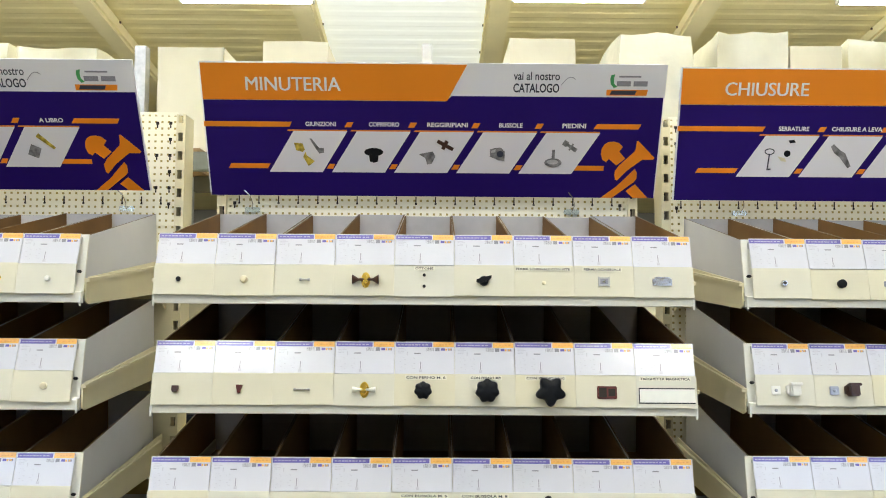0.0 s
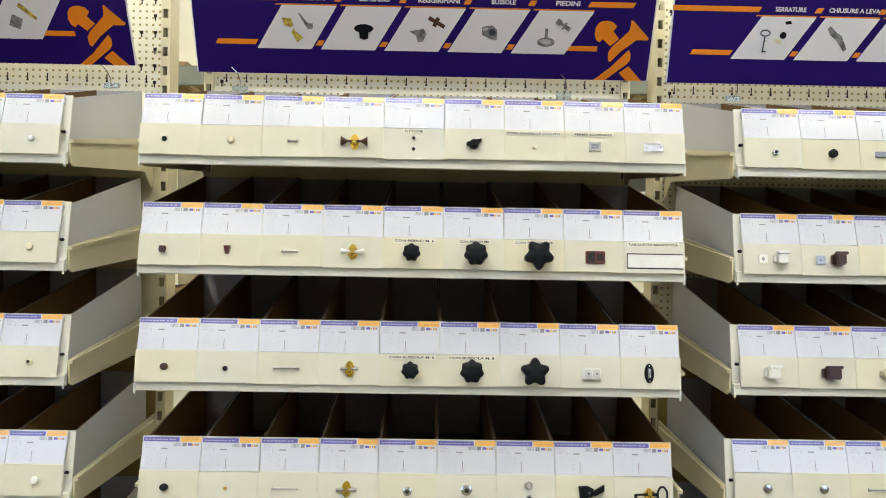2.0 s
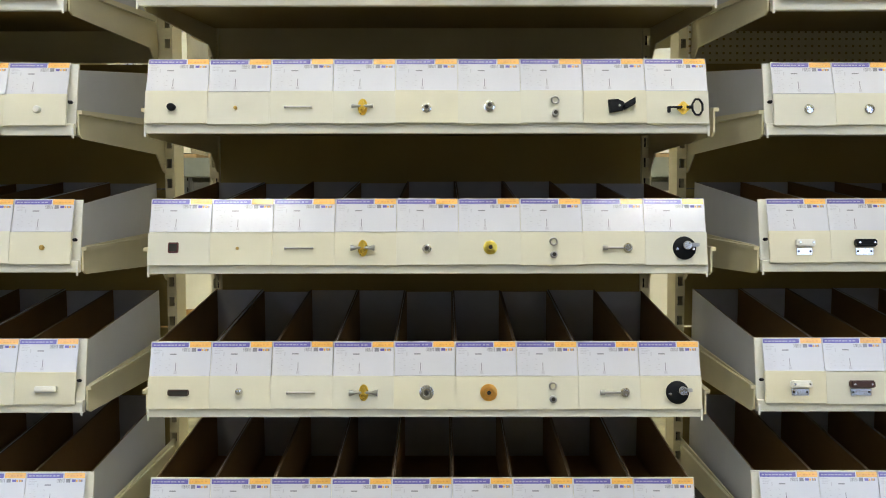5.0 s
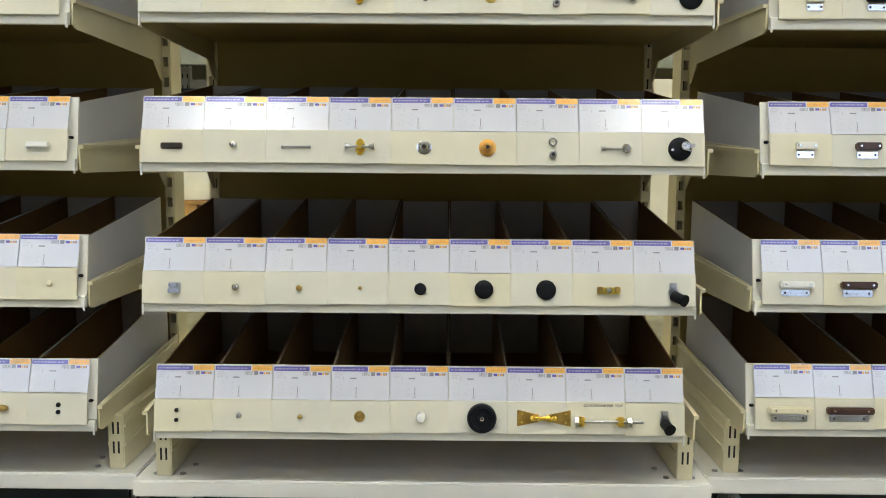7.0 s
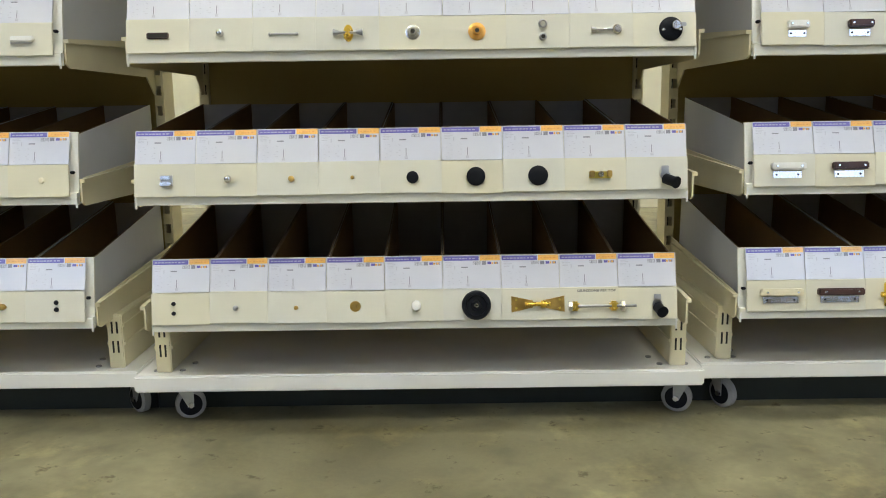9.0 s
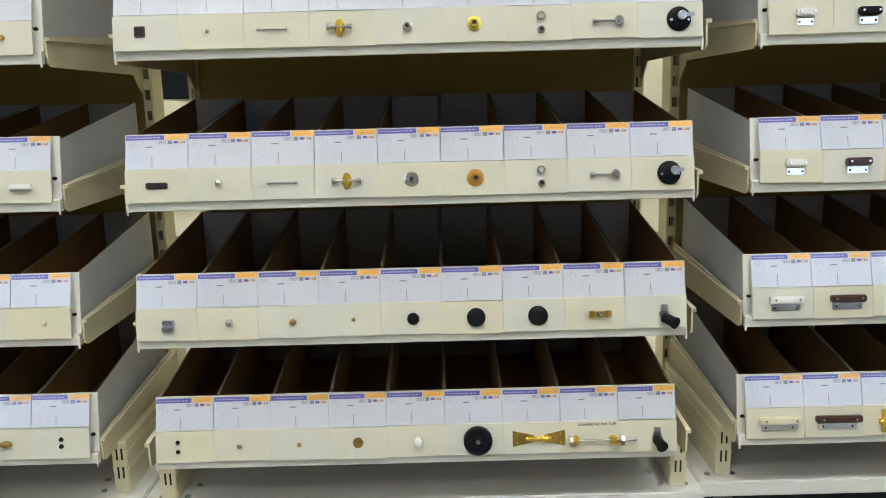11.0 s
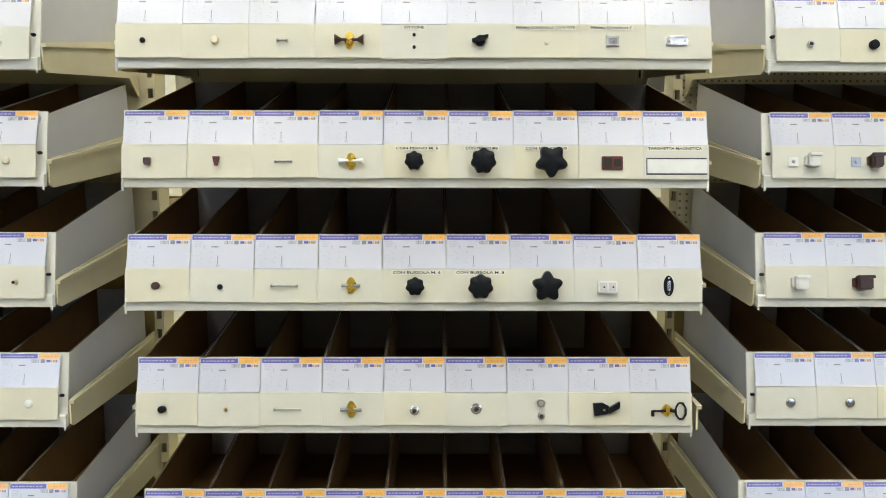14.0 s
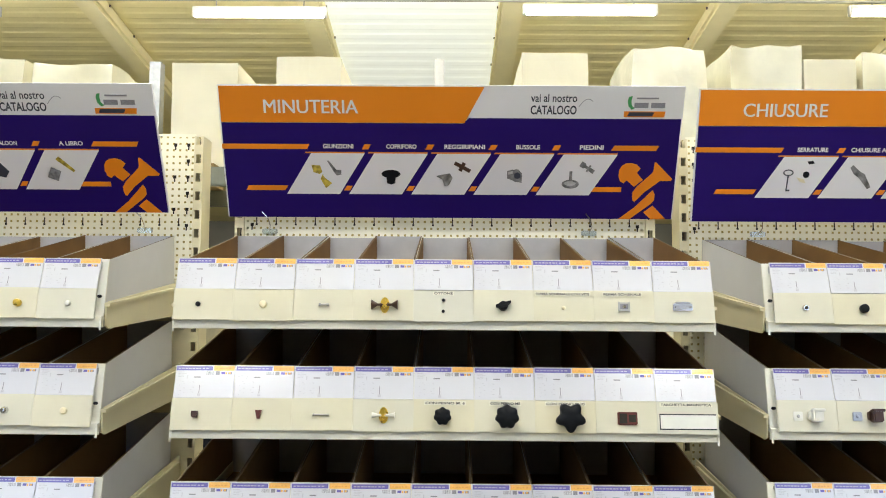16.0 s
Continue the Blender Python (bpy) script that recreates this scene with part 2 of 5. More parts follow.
def lettering(text, x, y, w, h, z, material, parent, label="", shear=0.0, name="lettering", bold=0.022):
    """Built-in font, fitted into a box w by h with its lower left corner at x, y."""
    cu = bpy.data.curves.new("text", "FONT")
    cu.body, cu.size, cu.resolution_u, cu.shear, cu.offset = text, 1.0, 3, shear, bold
    tmp = bpy.data.objects.new("text", cu)
    scene.collection.objects.link(tmp)
    bpy.context.view_layer.update()
    me = bpy.data.meshes.new_from_object(tmp.evaluated_get(bpy.context.evaluated_depsgraph_get()))
    bpy.data.objects.remove(tmp)
    xs, ys = [v.co.x for v in me.vertices], [v.co.y for v in me.vertices]
    x0, x1, y0, y1 = min(xs), max(xs), min(ys), max(ys)
    for v in me.vertices:
        v.co = (x + (v.co.x - x0) / (x1 - x0) * w, y + (v.co.y - y0) / (y1 - y0) * h, z)
    me.materials.clear()
    me.materials.append(material)
    ob = new(name, me)
    ob.parent = parent
    if label:
        tagged(ob, label)
    return ob


# ---- floor, roof, walls ----
def slab(name, x0, x1, y0, y1, z0, z1, material, label, category):
    return tagged(new(name, finish(box(B(), x0, x1, y0, y1, z0, z1), name, material)), label, category, kind="structure")


slab("floor", -12, 12, -11, 18, FLOOR - 0.2, FLOOR, M_CONCRETE, "worn olive-grey polished concrete floor with stains", "floor")
slab("wall_west", -12.2, -12, -11, 18, FLOOR, 8.5, M_WALL, "drab painted wall of the warehouse", "wall")
slab("wall_east", 12, 12.2, -11, 18, FLOOR, 8.5, M_WALL, "drab painted wall of the warehouse", "wall")
slab("wall_north", -12, 12, 18, 18.2, FLOOR, 8.5, M_WALL, "drab painted wall of the warehouse", "wall")


def south_wall():
    """The wall behind the aisle, with two tall windows."""
    z0, z1 = 2.2, 7.0
    spans = ((-7.6, -4.4), (4.4, 7.6))
    bm = B()
    for a, b in ((-12, -7.6), (-4.4, 4.4), (7.6, 12)):
        box(bm, a, b, -11.2, -11, FLOOR, 8.5)
    for a, b in spans:
        box(bm, a, b, -11.2, -11, FLOOR, z0)
        box(bm, a, b, -11.2, -11, z1, 8.5)
    tagged(new("wall_south", finish(bm, "wall_south", M_WALL)), "drab painted wall with two tall windows", "wall", kind="structure")
    for n, (a, b) in enumerate(spans):
        win = tagged(new("window_%d" % (n + 1)), "tall warehouse window with daylight outside", "window", kind="structure")
        for k in range(4):
            x = a + 0.03 + (b - a - 0.06) * k / 3
            part("window_frame", box(B(), x - 0.03, x + 0.03, -11.15, -11.05, z0, z1), M_SHELF, win)
        for z in (z0, 3.8, 5.4, z1 - 0.06):
            part("window_frame", box(B(), a, b, -11.16, -11.06, z, z + 0.06), M_SHELF, win)
    tagged(new("backdrop", finish(box(B(), -12, 12, -12.1, -12.0, 1.2, 8.2), "backdrop", M_DAY)), "bright bluish daylight outside the windows", "sky", kind="structure")


south_wall()
ROOF0, SLOPE = 6.33, -0.148


def roof_z(y):
    return ROOF0 + SLOPE * y


BEAMS = (-9.0, -6.55, -4.10, -1.58, 0.70, 3.12, 5.55, 8.0)


def roof():
    """Trapezoidal sheet with ridges across, in strips between the beams; one strip is translucent."""
    step = 0.25
    for mi, (a, b) in enumerate(((-12, -1.58), (-1.58, 0.70), (0.70, 12))):
        rows = []
        y = -11.0
        while y < 18:
            for dy, dz in ((0, 0), (0.10, 0), (0.135, 0.006), (0.215, 0.006)):
                rows.append((y + dy, roof_z(y + dy) + dz))
            y += step
        vs, fs = [], []
        for yy, zz in rows:
            vs += [(a, yy, zz), (b, yy, zz), (a, yy, zz + 0.08), (b, yy, zz + 0.08)]
        for k in range(len(rows) - 1):
            i = 4 * k
            fs += [(i, i + 1, i + 5, i + 4), (i + 2, i + 6, i + 7, i + 3)]
        me = bpy.data.meshes.new("roof_sheet")
        me.from_pydata(vs, [], fs)
        me.materials.append(M_SKY if mi == 1 else M_ROOF)
        ob = new("skylight" if mi == 1 else "ceiling", me)
        tagged(ob, "translucent corrugated roof strip letting daylight in" if mi == 1 else "cream corrugated sheet roof, sloping", "skylight" if mi == 1 else "ceiling", kind="structure")
    for x in BEAMS:
        bm = B()
        pts = [(-11, roof_z(-11) - 0.17), (18, roof_z(18) - 0.17), (18, roof_z(18) + 0.02), (-11, roof_z(-11) + 0.02)]
        side_prism(bm, pts, x - 0.14, x + 0.14)
        bmesh.ops.bevel(bm, geom=[e for e in bm.edges if abs(e.verts[0].co.y - e.verts[1].co.y) > 20], offset=0.035, segments=2, affect="EDGES")
        beam = tagged(new("roof_beam", finish(bm, "roof_beam", M_BEAM)), "cream tapered roof beam under the corrugated sheets", "beam", group="roof beams", kind="structure")
        bm = B()
        y = -10
        while y < 17:
            for side in (-1, 1):
                box(bm, x + side * 0.147 - 0.008, x + side * 0.147 + 0.008, y, y + 0.022, roof_z(y) - 0.045, roof_z(y) - 0.02)
            y += 0.75
        part("fixing_clips", bm, M_DARK, beam)
    # conduit that carries the lamps
    bm = B()
    rod(bm, (-11.9, 6.0, 4.425), (11.9, 6.0, 4.425), 0.014)
    tagged(new("conduit_pipe", finish(bm, "conduit_pipe", M_PIPE)), "thin grey conduit pipe running below the roof", "pipe", kind="structure")


roof()


def tube_light(x, y, z):
    root = tagged(new("tube_light"), "lit fluorescent tube lamp hanging under the roof", "lamp", group="ceiling tube lamps")
    root.location = (x, y, z)
    bm = B()
    rod(bm, (-0.58, 0, 0), (0.58, 0, 0), 0.027, 14)
    part("tube", bm, M_TUBE, root, "glowing white tube")
    bm = B()
    box(bm, -0.60, 0.60, -0.026, 0.026, 0.033, 0.070, 0.004)
    for s in (-1, 1):
        box(bm, s * 0.598 - 0.015, s * 0.598 + 0.015, -0.026, 0.026, -0.026, 0.069, 0.004)
    part("housing", bm, M_SHELF, root)
    for s in (-0.4, 0.4):
        part("hanger", rod(B(), (s, 0, 0.068), (s, 0, 0.14), 0.006, 6), M_PIPE, root)
    return root


first = tube_light(-1.73, 6.0, 4.285)
# the dense row at y -3.7 is unseen, added to brighten signs and shelf fronts
for ty, tz in ((6.0, 4.285), (3.4, 5.3), (-1.1, 5.6), (-3.7, 5.6), (-6.8, 5.6)):
    for tx in (-4.72, -1.73, 1.28, 4.24) if ty > -3 else (-4.28, -2.36, -0.44, 1.48, 3.4) if ty > -4 else (-2.3, 2.6):
        if (tx, ty) != (-1.73, 6.0):
            copy_thing(first, pose(tx, ty, tz + (0.035 if tx > 0 else 0)))


# ---- the display bays ----
ROW_Z = (1.604, 1.421, 1.226, 1.025, 0.801, 0.568, 0.341, 0.128)
ROW_TILT = (6.0, 6.0, 5.0, 2.0, 1.0, 2.0, 1.5, 3.0)
LEAN_PANEL, LEAN_LABEL = 9.0, 17.0
POST_Y = 0.43
COL = 0.1003
ROW_DX = (0.002, 0.006, 0.005, 0.006, 0.005, -0.001, -0.003, -0.005)   # the shelves do not hang quite in line
BAYS = {"mid": (0.004, 0.0), "left": (-1.032, 0.030), "right": (1.026, 0.035)}
FRAME_X = {"mid": 0.004, "left": -1.013, "right": 1.001}
ROW_X = {"mid": [0.004 + d for d in ROW_DX],
         "left": (-1.046, -1.046, -1.043, -1.032, -1.030, -1.028, -1.022, -1.014),
         "right": (1.026, 1.028, 1.027, 1.021, 1.018, 1.016, 1.015, 1.014)}


ROW_SCALE = (1.008, 1.010, 1.010, 0.991, 0.991, 0.991, 0.991, 0.967)     # the middle fronts are not all of one length
ROW_OFF = (0.0, -0.002, -0.004, -0.005, -0.003, -0.002, -0.005, -0.002)


def front_fit(bay, row):
    """Stretch and sideways shift of a row's fronts, labels and bins."""
    return (ROW_SCALE[row], ROW_OFF[row]) if bay == "mid" else (1.0, 0.0)


def make_label_mesh():
    bm = B()
    w, h = 0.0496, 0.0278
    box(bm, -w, w, -h, h, 0, 0.0012, 0, 0)

    def q(x0, x1, y0, y1, mi, z=0.0016):
        vs = [bm.verts.new(p) for p in ((x0, y0, z), (x1, y0, z), (x1, y1, z), (x0, y1, z))]
        bm.faces.new(vs).material_index = mi
    q(-w + 0.001, 0.012, h - 0.0092, h - 0.0018, 1)
    q(0.014, w - 0.001, h - 0.0095, h - 0.0005, 2)
    r = random.Random(5)
    for k in range(9):
        q(-w + 0.004 + k * 0.0058, -w + 0.004 + k * 0.0058 + r.uniform(0.003, 0.005), h - 0.0066, h - 0.0048, 5, 0.0019)
    for k in range(12):
        q(0.002 + k * 0.0011, 0.002 + k * 0.0011 + r.choice((0.0004, 0.0007)), h - 0.0165, h - 0.0105, 3)
    for k in range(5):
        q(0.018 + k * 0.0054, 0.018 + k * 0.0054 + r.uniform(0.002, 0.004), h - 0.0066, h - 0.0048, 6, 0.0019)
    q(0.0175, 0.0245, h - 0.0165, h - 0.0105, 3)
    q(0.027, 0.0335, h - 0.0155, h - 0.0115, 1)
    q(0.034, 0.037, h - 0.0155, h - 0.0120, 2)
    q(0.0385, 0.0450, h - 0.0155, h - 0.0118, 3)
    q(0.0400, 0.0430, h - 0.0150, h - 0.0122, 2, 0.0019)
    for k in range(4):
        q(-w + 0.004, -w + 0.004 + r.uniform(0.010, 0.017), h - 0.0125 - k * 0.0026, h - 0.0114 - k * 0.0026, 4)
    q(-0.018, -0.007, h - 0.0215, h - 0.0195, 3)
    q(-0.0302, -0.0285, h - 0.0240, h - 0.0175, 4)
    for k in range(16):
        x, y = r.uniform(-0.042, -0.018), r.uniform(-h + 0.004, h - 0.027)
        q(x, x + r.uniform(0.001, 0.004), y, y + 0.0010, 4)
    q(-0.0078, -0.0066, -h + 0.008, -h + 0.021, 3)
    q(-0.0095, -0.0045, -h + 0.003, -h + 0.0075, 4)
    q(w - 0.0006, w, -h, h, 4)
    return finish(bm, "price_label", [M_CARD, M_INKBLUE, M_INKORANGE, M_INKGREY, M_INKPALE, M_INKLILAC, M_INKRUST])


LABEL_MESH = make_label_mesh()
PANEL_MESH = finish(box(B(), -0.0504, 0.0504, -0.0265, 0.0265, 0, 0.005, 0.0008), "front_panel", M_PANEL)


def face_pose(x, y, z, lean):
    """Local z out of a surface that faces the aisle (-y) and leans back by lean degrees."""
    return pose(x, y, z, 90 - lean, 0, 0)


def tray_meshes():
    """Sheet-metal tray, its rolled front lip, and the upright carrier behind panels and labels."""
    a, b = -0.462, 0.462
    # the tray's colour carries the shade of its underside; lip and carrier stay plain
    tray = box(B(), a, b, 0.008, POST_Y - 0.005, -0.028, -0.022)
    lip = side_prism(B(), [(-0.0030, -0.0445), (-0.0015, -0.0455), (0.0065, -0.0455), (0.0065, -0.026), (-0.0015, -0.026), (-0.0030, -0.0275)], a, b)
    carrier = side_prism(B(), [(0.004, -0.033), (0.008, -0.033), (0.026, 0.074), (0.022, 0.074)], a, b)
    return {"tray": finish(tray, "tray", M_CREAM_SHADE), "front_lip": finish(lip, "front_lip", M_SHELF), "carrier": finish(carrier, "carrier", M_SHELF)}


TRAY_MESHES = tray_meshes()


def bracket_mesh():
    bm = B()
    pts = [(0.009, -0.044), (0.02, -0.050), (POST_Y - 0.05, -0.066), (POST_Y - 0.012, -0.100), (POST_Y, -0.105), (POST_Y, 0.006), (0.026, -0.003), (0.011, -0.008)]
    side_prism(bm, pts, -0.0015, 0.0015)
    box(bm, -0.0015, 0.007, 0.01, POST_Y - 0.02, -0.010, -0.004)
    return finish(bm, "bracket", M_CREAM)


BRACKET_MESH = bracket_mesh()
LIP_END = finish(box(B(), -0.0017, 0.0017, -0.0050, -0.0028, -0.0505, -0.0330, 0.0004), "lip_end", M_WHITE)
BOLT_MESH = finish(lathe(lathe(B(), [(0.0055, 0), (0.0055, 0.003), (0.0035, 0.006)], seg=6), [(0.0022, 0.004), (0.0022, 0.010)], seg=8), "bolt", M_BLACK)


def shelf(bay, row):
    cx, cy = BAYS[bay]
    root = tagged(new("display_shelf"), "cream metal shelf with sample panels and printed price labels" if row else "cream metal top shelf with sample panels below a sign", "shelf", group="display shelves")
    root.matrix_basis = pose(ROW_X[bay][row], cy, ROW_Z[row])
    rnd = random.Random(row * 7 + len(bay))
    sc, off = front_fit(bay, row)
    wide = Matrix.Diagonal((sc, 1, 1, 1))
    slope = pose(0, 0, -0.03, ROW_TILT[row], 0, 0) @ pose(0, 0, 0.03)
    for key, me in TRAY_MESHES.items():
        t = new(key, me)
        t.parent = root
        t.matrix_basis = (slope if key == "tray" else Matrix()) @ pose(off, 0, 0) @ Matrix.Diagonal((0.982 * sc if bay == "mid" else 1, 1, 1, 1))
    for s in (-1, 1):
        b = new("bracket", BRACKET_MESH)
        b.parent = root
        b.matrix_basis = pose(s * (0.4560 if bay == "mid" else 0.4640), 0, 0) @ slope @ (Matrix() if s > 0 else Matrix.Diagonal((-1, 1, 1, 1)))
        e = new("lip_end", LIP_END)
        e.parent = root
        e.location.x = s * (0.4520 * sc if bay == "mid" else 0.4605) + off
        if s != {"left": 1, "right": -1}.get(bay, 0):
            continue
        o = new("bolt", BOLT_MESH)
        o.parent = root
        tagged(o, "small dark steel bolt")
        o.matrix_basis = face_pose(s * 0.4570, 0.000, 0.008, LEAN_PANEL) @ Matrix.Diagonal((0.8, 0.55, 0.8, 1))
    for c in range(9):
        x = (c - 4) * COL * sc + off
        p = new("front_panel", PANEL_MESH)
        p.parent = root
        p.matrix_basis = face_pose(x, -0.001 + rnd.uniform(-0.001, 0.001), -0.005 + rnd.uniform(-0.0012, 0.0012), LEAN_PANEL) @ pose(0, 0, 0, 0, 0, rnd.uniform(-0.35, 0.35)) @ wide
        l = new("price_label", LABEL_MESH)
        l.parent = root
        l.matrix_basis = face_pose(x, 0.0098, 0.0482 + rnd.uniform(-0.0003, 0.0003), LEAN_LABEL) @ pose(0, 0, 0, 0, 0, rnd.uniform(-0.2, 0.2)) @ wide
    return root


BIN_W, BIN_D, BIN_T, BIN_F, BIN_B = 0.0499, 0.385, 0.0028, 0.085, 0.126


def bin_meshes():
    """Boards of an open carton: white outside, brown inside, the sides rising to the back."""
    w, d, t = BIN_W, BIN_D, BIN_T

    def paint(bm, name, inner, inside):
        bm.normal_update()
        for f in bm.faces:
            f.material_index = 1 if inner(f.normal) else (2 if abs(f.normal.z) > 0.5 else 0)
        return finish(bm, name, [M_CARTON, inside, M_EDGE])
    side = side_prism(B(), [(0, 0), (d, 0), (d, BIN_B), (0, BIN_F)], w - t, w)
    bmesh.ops.recalc_face_normals(side, faces=side.faces)
    other = side_prism(B(), [(0, 0), (d, 0), (d, BIN_B), (0, BIN_F)], -w, -w + t)
    bmesh.ops.recalc_face_normals(other, faces=other.faces)
    back = box(B(), -w + t, w - t, d - t, d, t, BIN_B - 0.001)
    front = box(B(), -w + t, w - t, 0, t, t, BIN_F - 0.001)
    low = box(B(), -w + t, w - t, 0, d, 0, t)
    for bm in (back, front, low):
        bmesh.ops.recalc_face_normals(bm, faces=bm.faces)
    return {"side_panel": (paint(side, "side_panel", lambda n: n.x < -0.5, M_KRAFT), paint(other, "side_panel", lambda n: n.x > 0.5, M_KRAFT)),
            "back_panel": (paint(back, "back_panel", lambda n: n.y < -0.5, M_GREYBOARD),),
            "front_panel": (paint(front, "front_panel", lambda n: n.y > 0.5, M_KRAFT),),
            "base": (paint(low, "base", lambda n: n.z > 0.5, M_KRAFT),)}


BIN_MESHES = bin_meshes()


def bins(bay, row):
    cx, cy = BAYS[bay]
    rnd = random.Random(row * 31 + len(bay))
    sc, off = front_fit(bay, row)
    for c in range(9):
        o = tagged(new("cardboard_bin"), "open white cardboard bin with brown inside, standing on the shelf", "bin", group="cardboard bins")
        o.matrix_basis = pose(ROW_X[bay][row], cy, ROW_Z[row]) @ pose(0, 0, -0.03, ROW_TILT[row], 0, 0) @ pose((c - 4) * COL * sc + off, 0.028, 0.0095, 0, 0, rnd.uniform(-0.06, 0.06)) @ Matrix.Diagonal((sc, 1, rnd.uniform(0.98, 1.02), 1))
        for key, boards in BIN_MESHES.items():
            for me in boards:
                new(key, me).parent = o


PEG = 0.0146


def pegboard_mesh(x0, x1, z0, z1):
    """Thin sheet with a real grid of square holes."""
    nx, nz = int((x1 - x0) / PEG), int((z1 - z0) / PEG)
    px, pz, hs = (x1 - x0) / nx, (z1 - z0) / nz, 0.0024
    vs, fs = [], []
    for j in range(nz):
        for i in range(nx):
            a, b = x0 + i * px, z0 + j * pz
            c, d = a + px / 2, b + pz / 2
            k = len(vs)
            vs += [(a, 0, b), (a + px, 0, b), (a + px, 0, b + pz), (a, 0, b + pz), (c - hs, 0, d - hs), (c + hs, 0, d - hs), (c + hs, 0, d + hs), (c - hs, 0, d + hs)]
            fs += [(k, k + 1, k + 5, k + 4), (k + 1, k + 2, k + 6, k + 5), (k + 2, k + 3, k + 7, k + 6), (k + 3, k, k + 4, k + 7)]
    me = bpy.data.meshes.new("perforated_panel")
    me.from_pydata(vs, [], fs)
    me.materials.append(M_PEG)
    return me


JOINT, PEG_TOP, PEG_LOW = 1.797, 1.992, 1.17
PEG_UP = pegboard_mesh(-0.447, 0.447, JOINT, PEG_TOP)
PEG_DOWN = pegboard_mesh(-0.447, 0.447, PEG_LOW, JOINT)
PEG_SHORT = pegboard_mesh(-0.447, 0.447, 1.66, JOINT)


def post_mesh():
    """Cream slotted upright: a C profile whose face carries a column of waisted slots."""
    bm = B()
    z0, z1 = -0.012, 1.985
    box(bm, 0.4465, 0.4505, 0, 0.05, z0, z1)
    box(bm, 0.4615, 0.4665, 0, 0.002, z0, z1)
    box(bm, 0.4645, 0.4665, 0.002, 0.065, z0, z1)
    pitch = 0.0425
    z = z0
    while z < z1 - 0.03:
        box(bm, 0.4505, 0.4615, 0, 0.002, z, z + 0.0225)
        za, zb = z + 0.0225, z + pitch
        for x0, xm in ((0.4505, 0.4513), (0.4615, 0.4607)):
            vs = [bm.verts.new(p) for p in ((x0, 0.001, za), (x0, 0.001, zb), (xm, 0.001, (za + zb) / 2))]
            bm.faces.new(vs)
        z += pitch
    box(bm, 0.4505, 0.4615, 0, 0.002, z, z1)
    box(bm, 0.4505, 0.4615, 0.030, 0.032, z0, z1, mi=1)
    return finish(bm, "post", [M_CREAM, M_HOLE])


POST_MESH = post_mesh()


def castor(parent, x, y, turn):
    c = new("castor")
    c.parent = parent
    c.matrix_basis = pose(x, y, 0, 0, 0, turn)
    r = 0.0275
    zc = FLOOR + r
    bm = B()
    lathe(bm, [(r - 0.005, -0.009), (r, -0.006), (r, 0.006), (r - 0.005, 0.009)], seg=28)
    part("tyre", bm, M_RUBBER, c, "grey rubber tyre", m=pose(0.012, 0, zc, 90, 0, 0))
    bm = B()
    lathe(bm, [(r - 0.007, -0.0095), (r - 0.007, 0.0095)], seg=24)
    part("wheel_hub", bm, M_BLACK, c, m=pose(0.012, 0, zc, 90, 0, 0))
    bm = B()
    lathe(bm, [(0.005, -0.016), (0.005, 0.016)], seg=12)
    part("axle_nut", bm, M_CHROME, c, m=pose(0.012, 0, zc, 90, 0, 0))
    bm = B()
    for s in (-1, 1):
        prism(bm, [(-0.016, -0.044), (0.018, -0.044), (0.017, zc - 0.004), (0.007, zc - 0.004)], 0.011 * s - 0.001, 0.011 * s + 0.001)
    part("fork", bm, M_GALV, c, m=pose(0, 0, 0, 90, 0, 0))
    bm = B()
    box(bm, -0.026, 0.026, -0.022, 0.022, -0.046, -0.042)
    part("mounting_plate", bm, M_GALV, c)


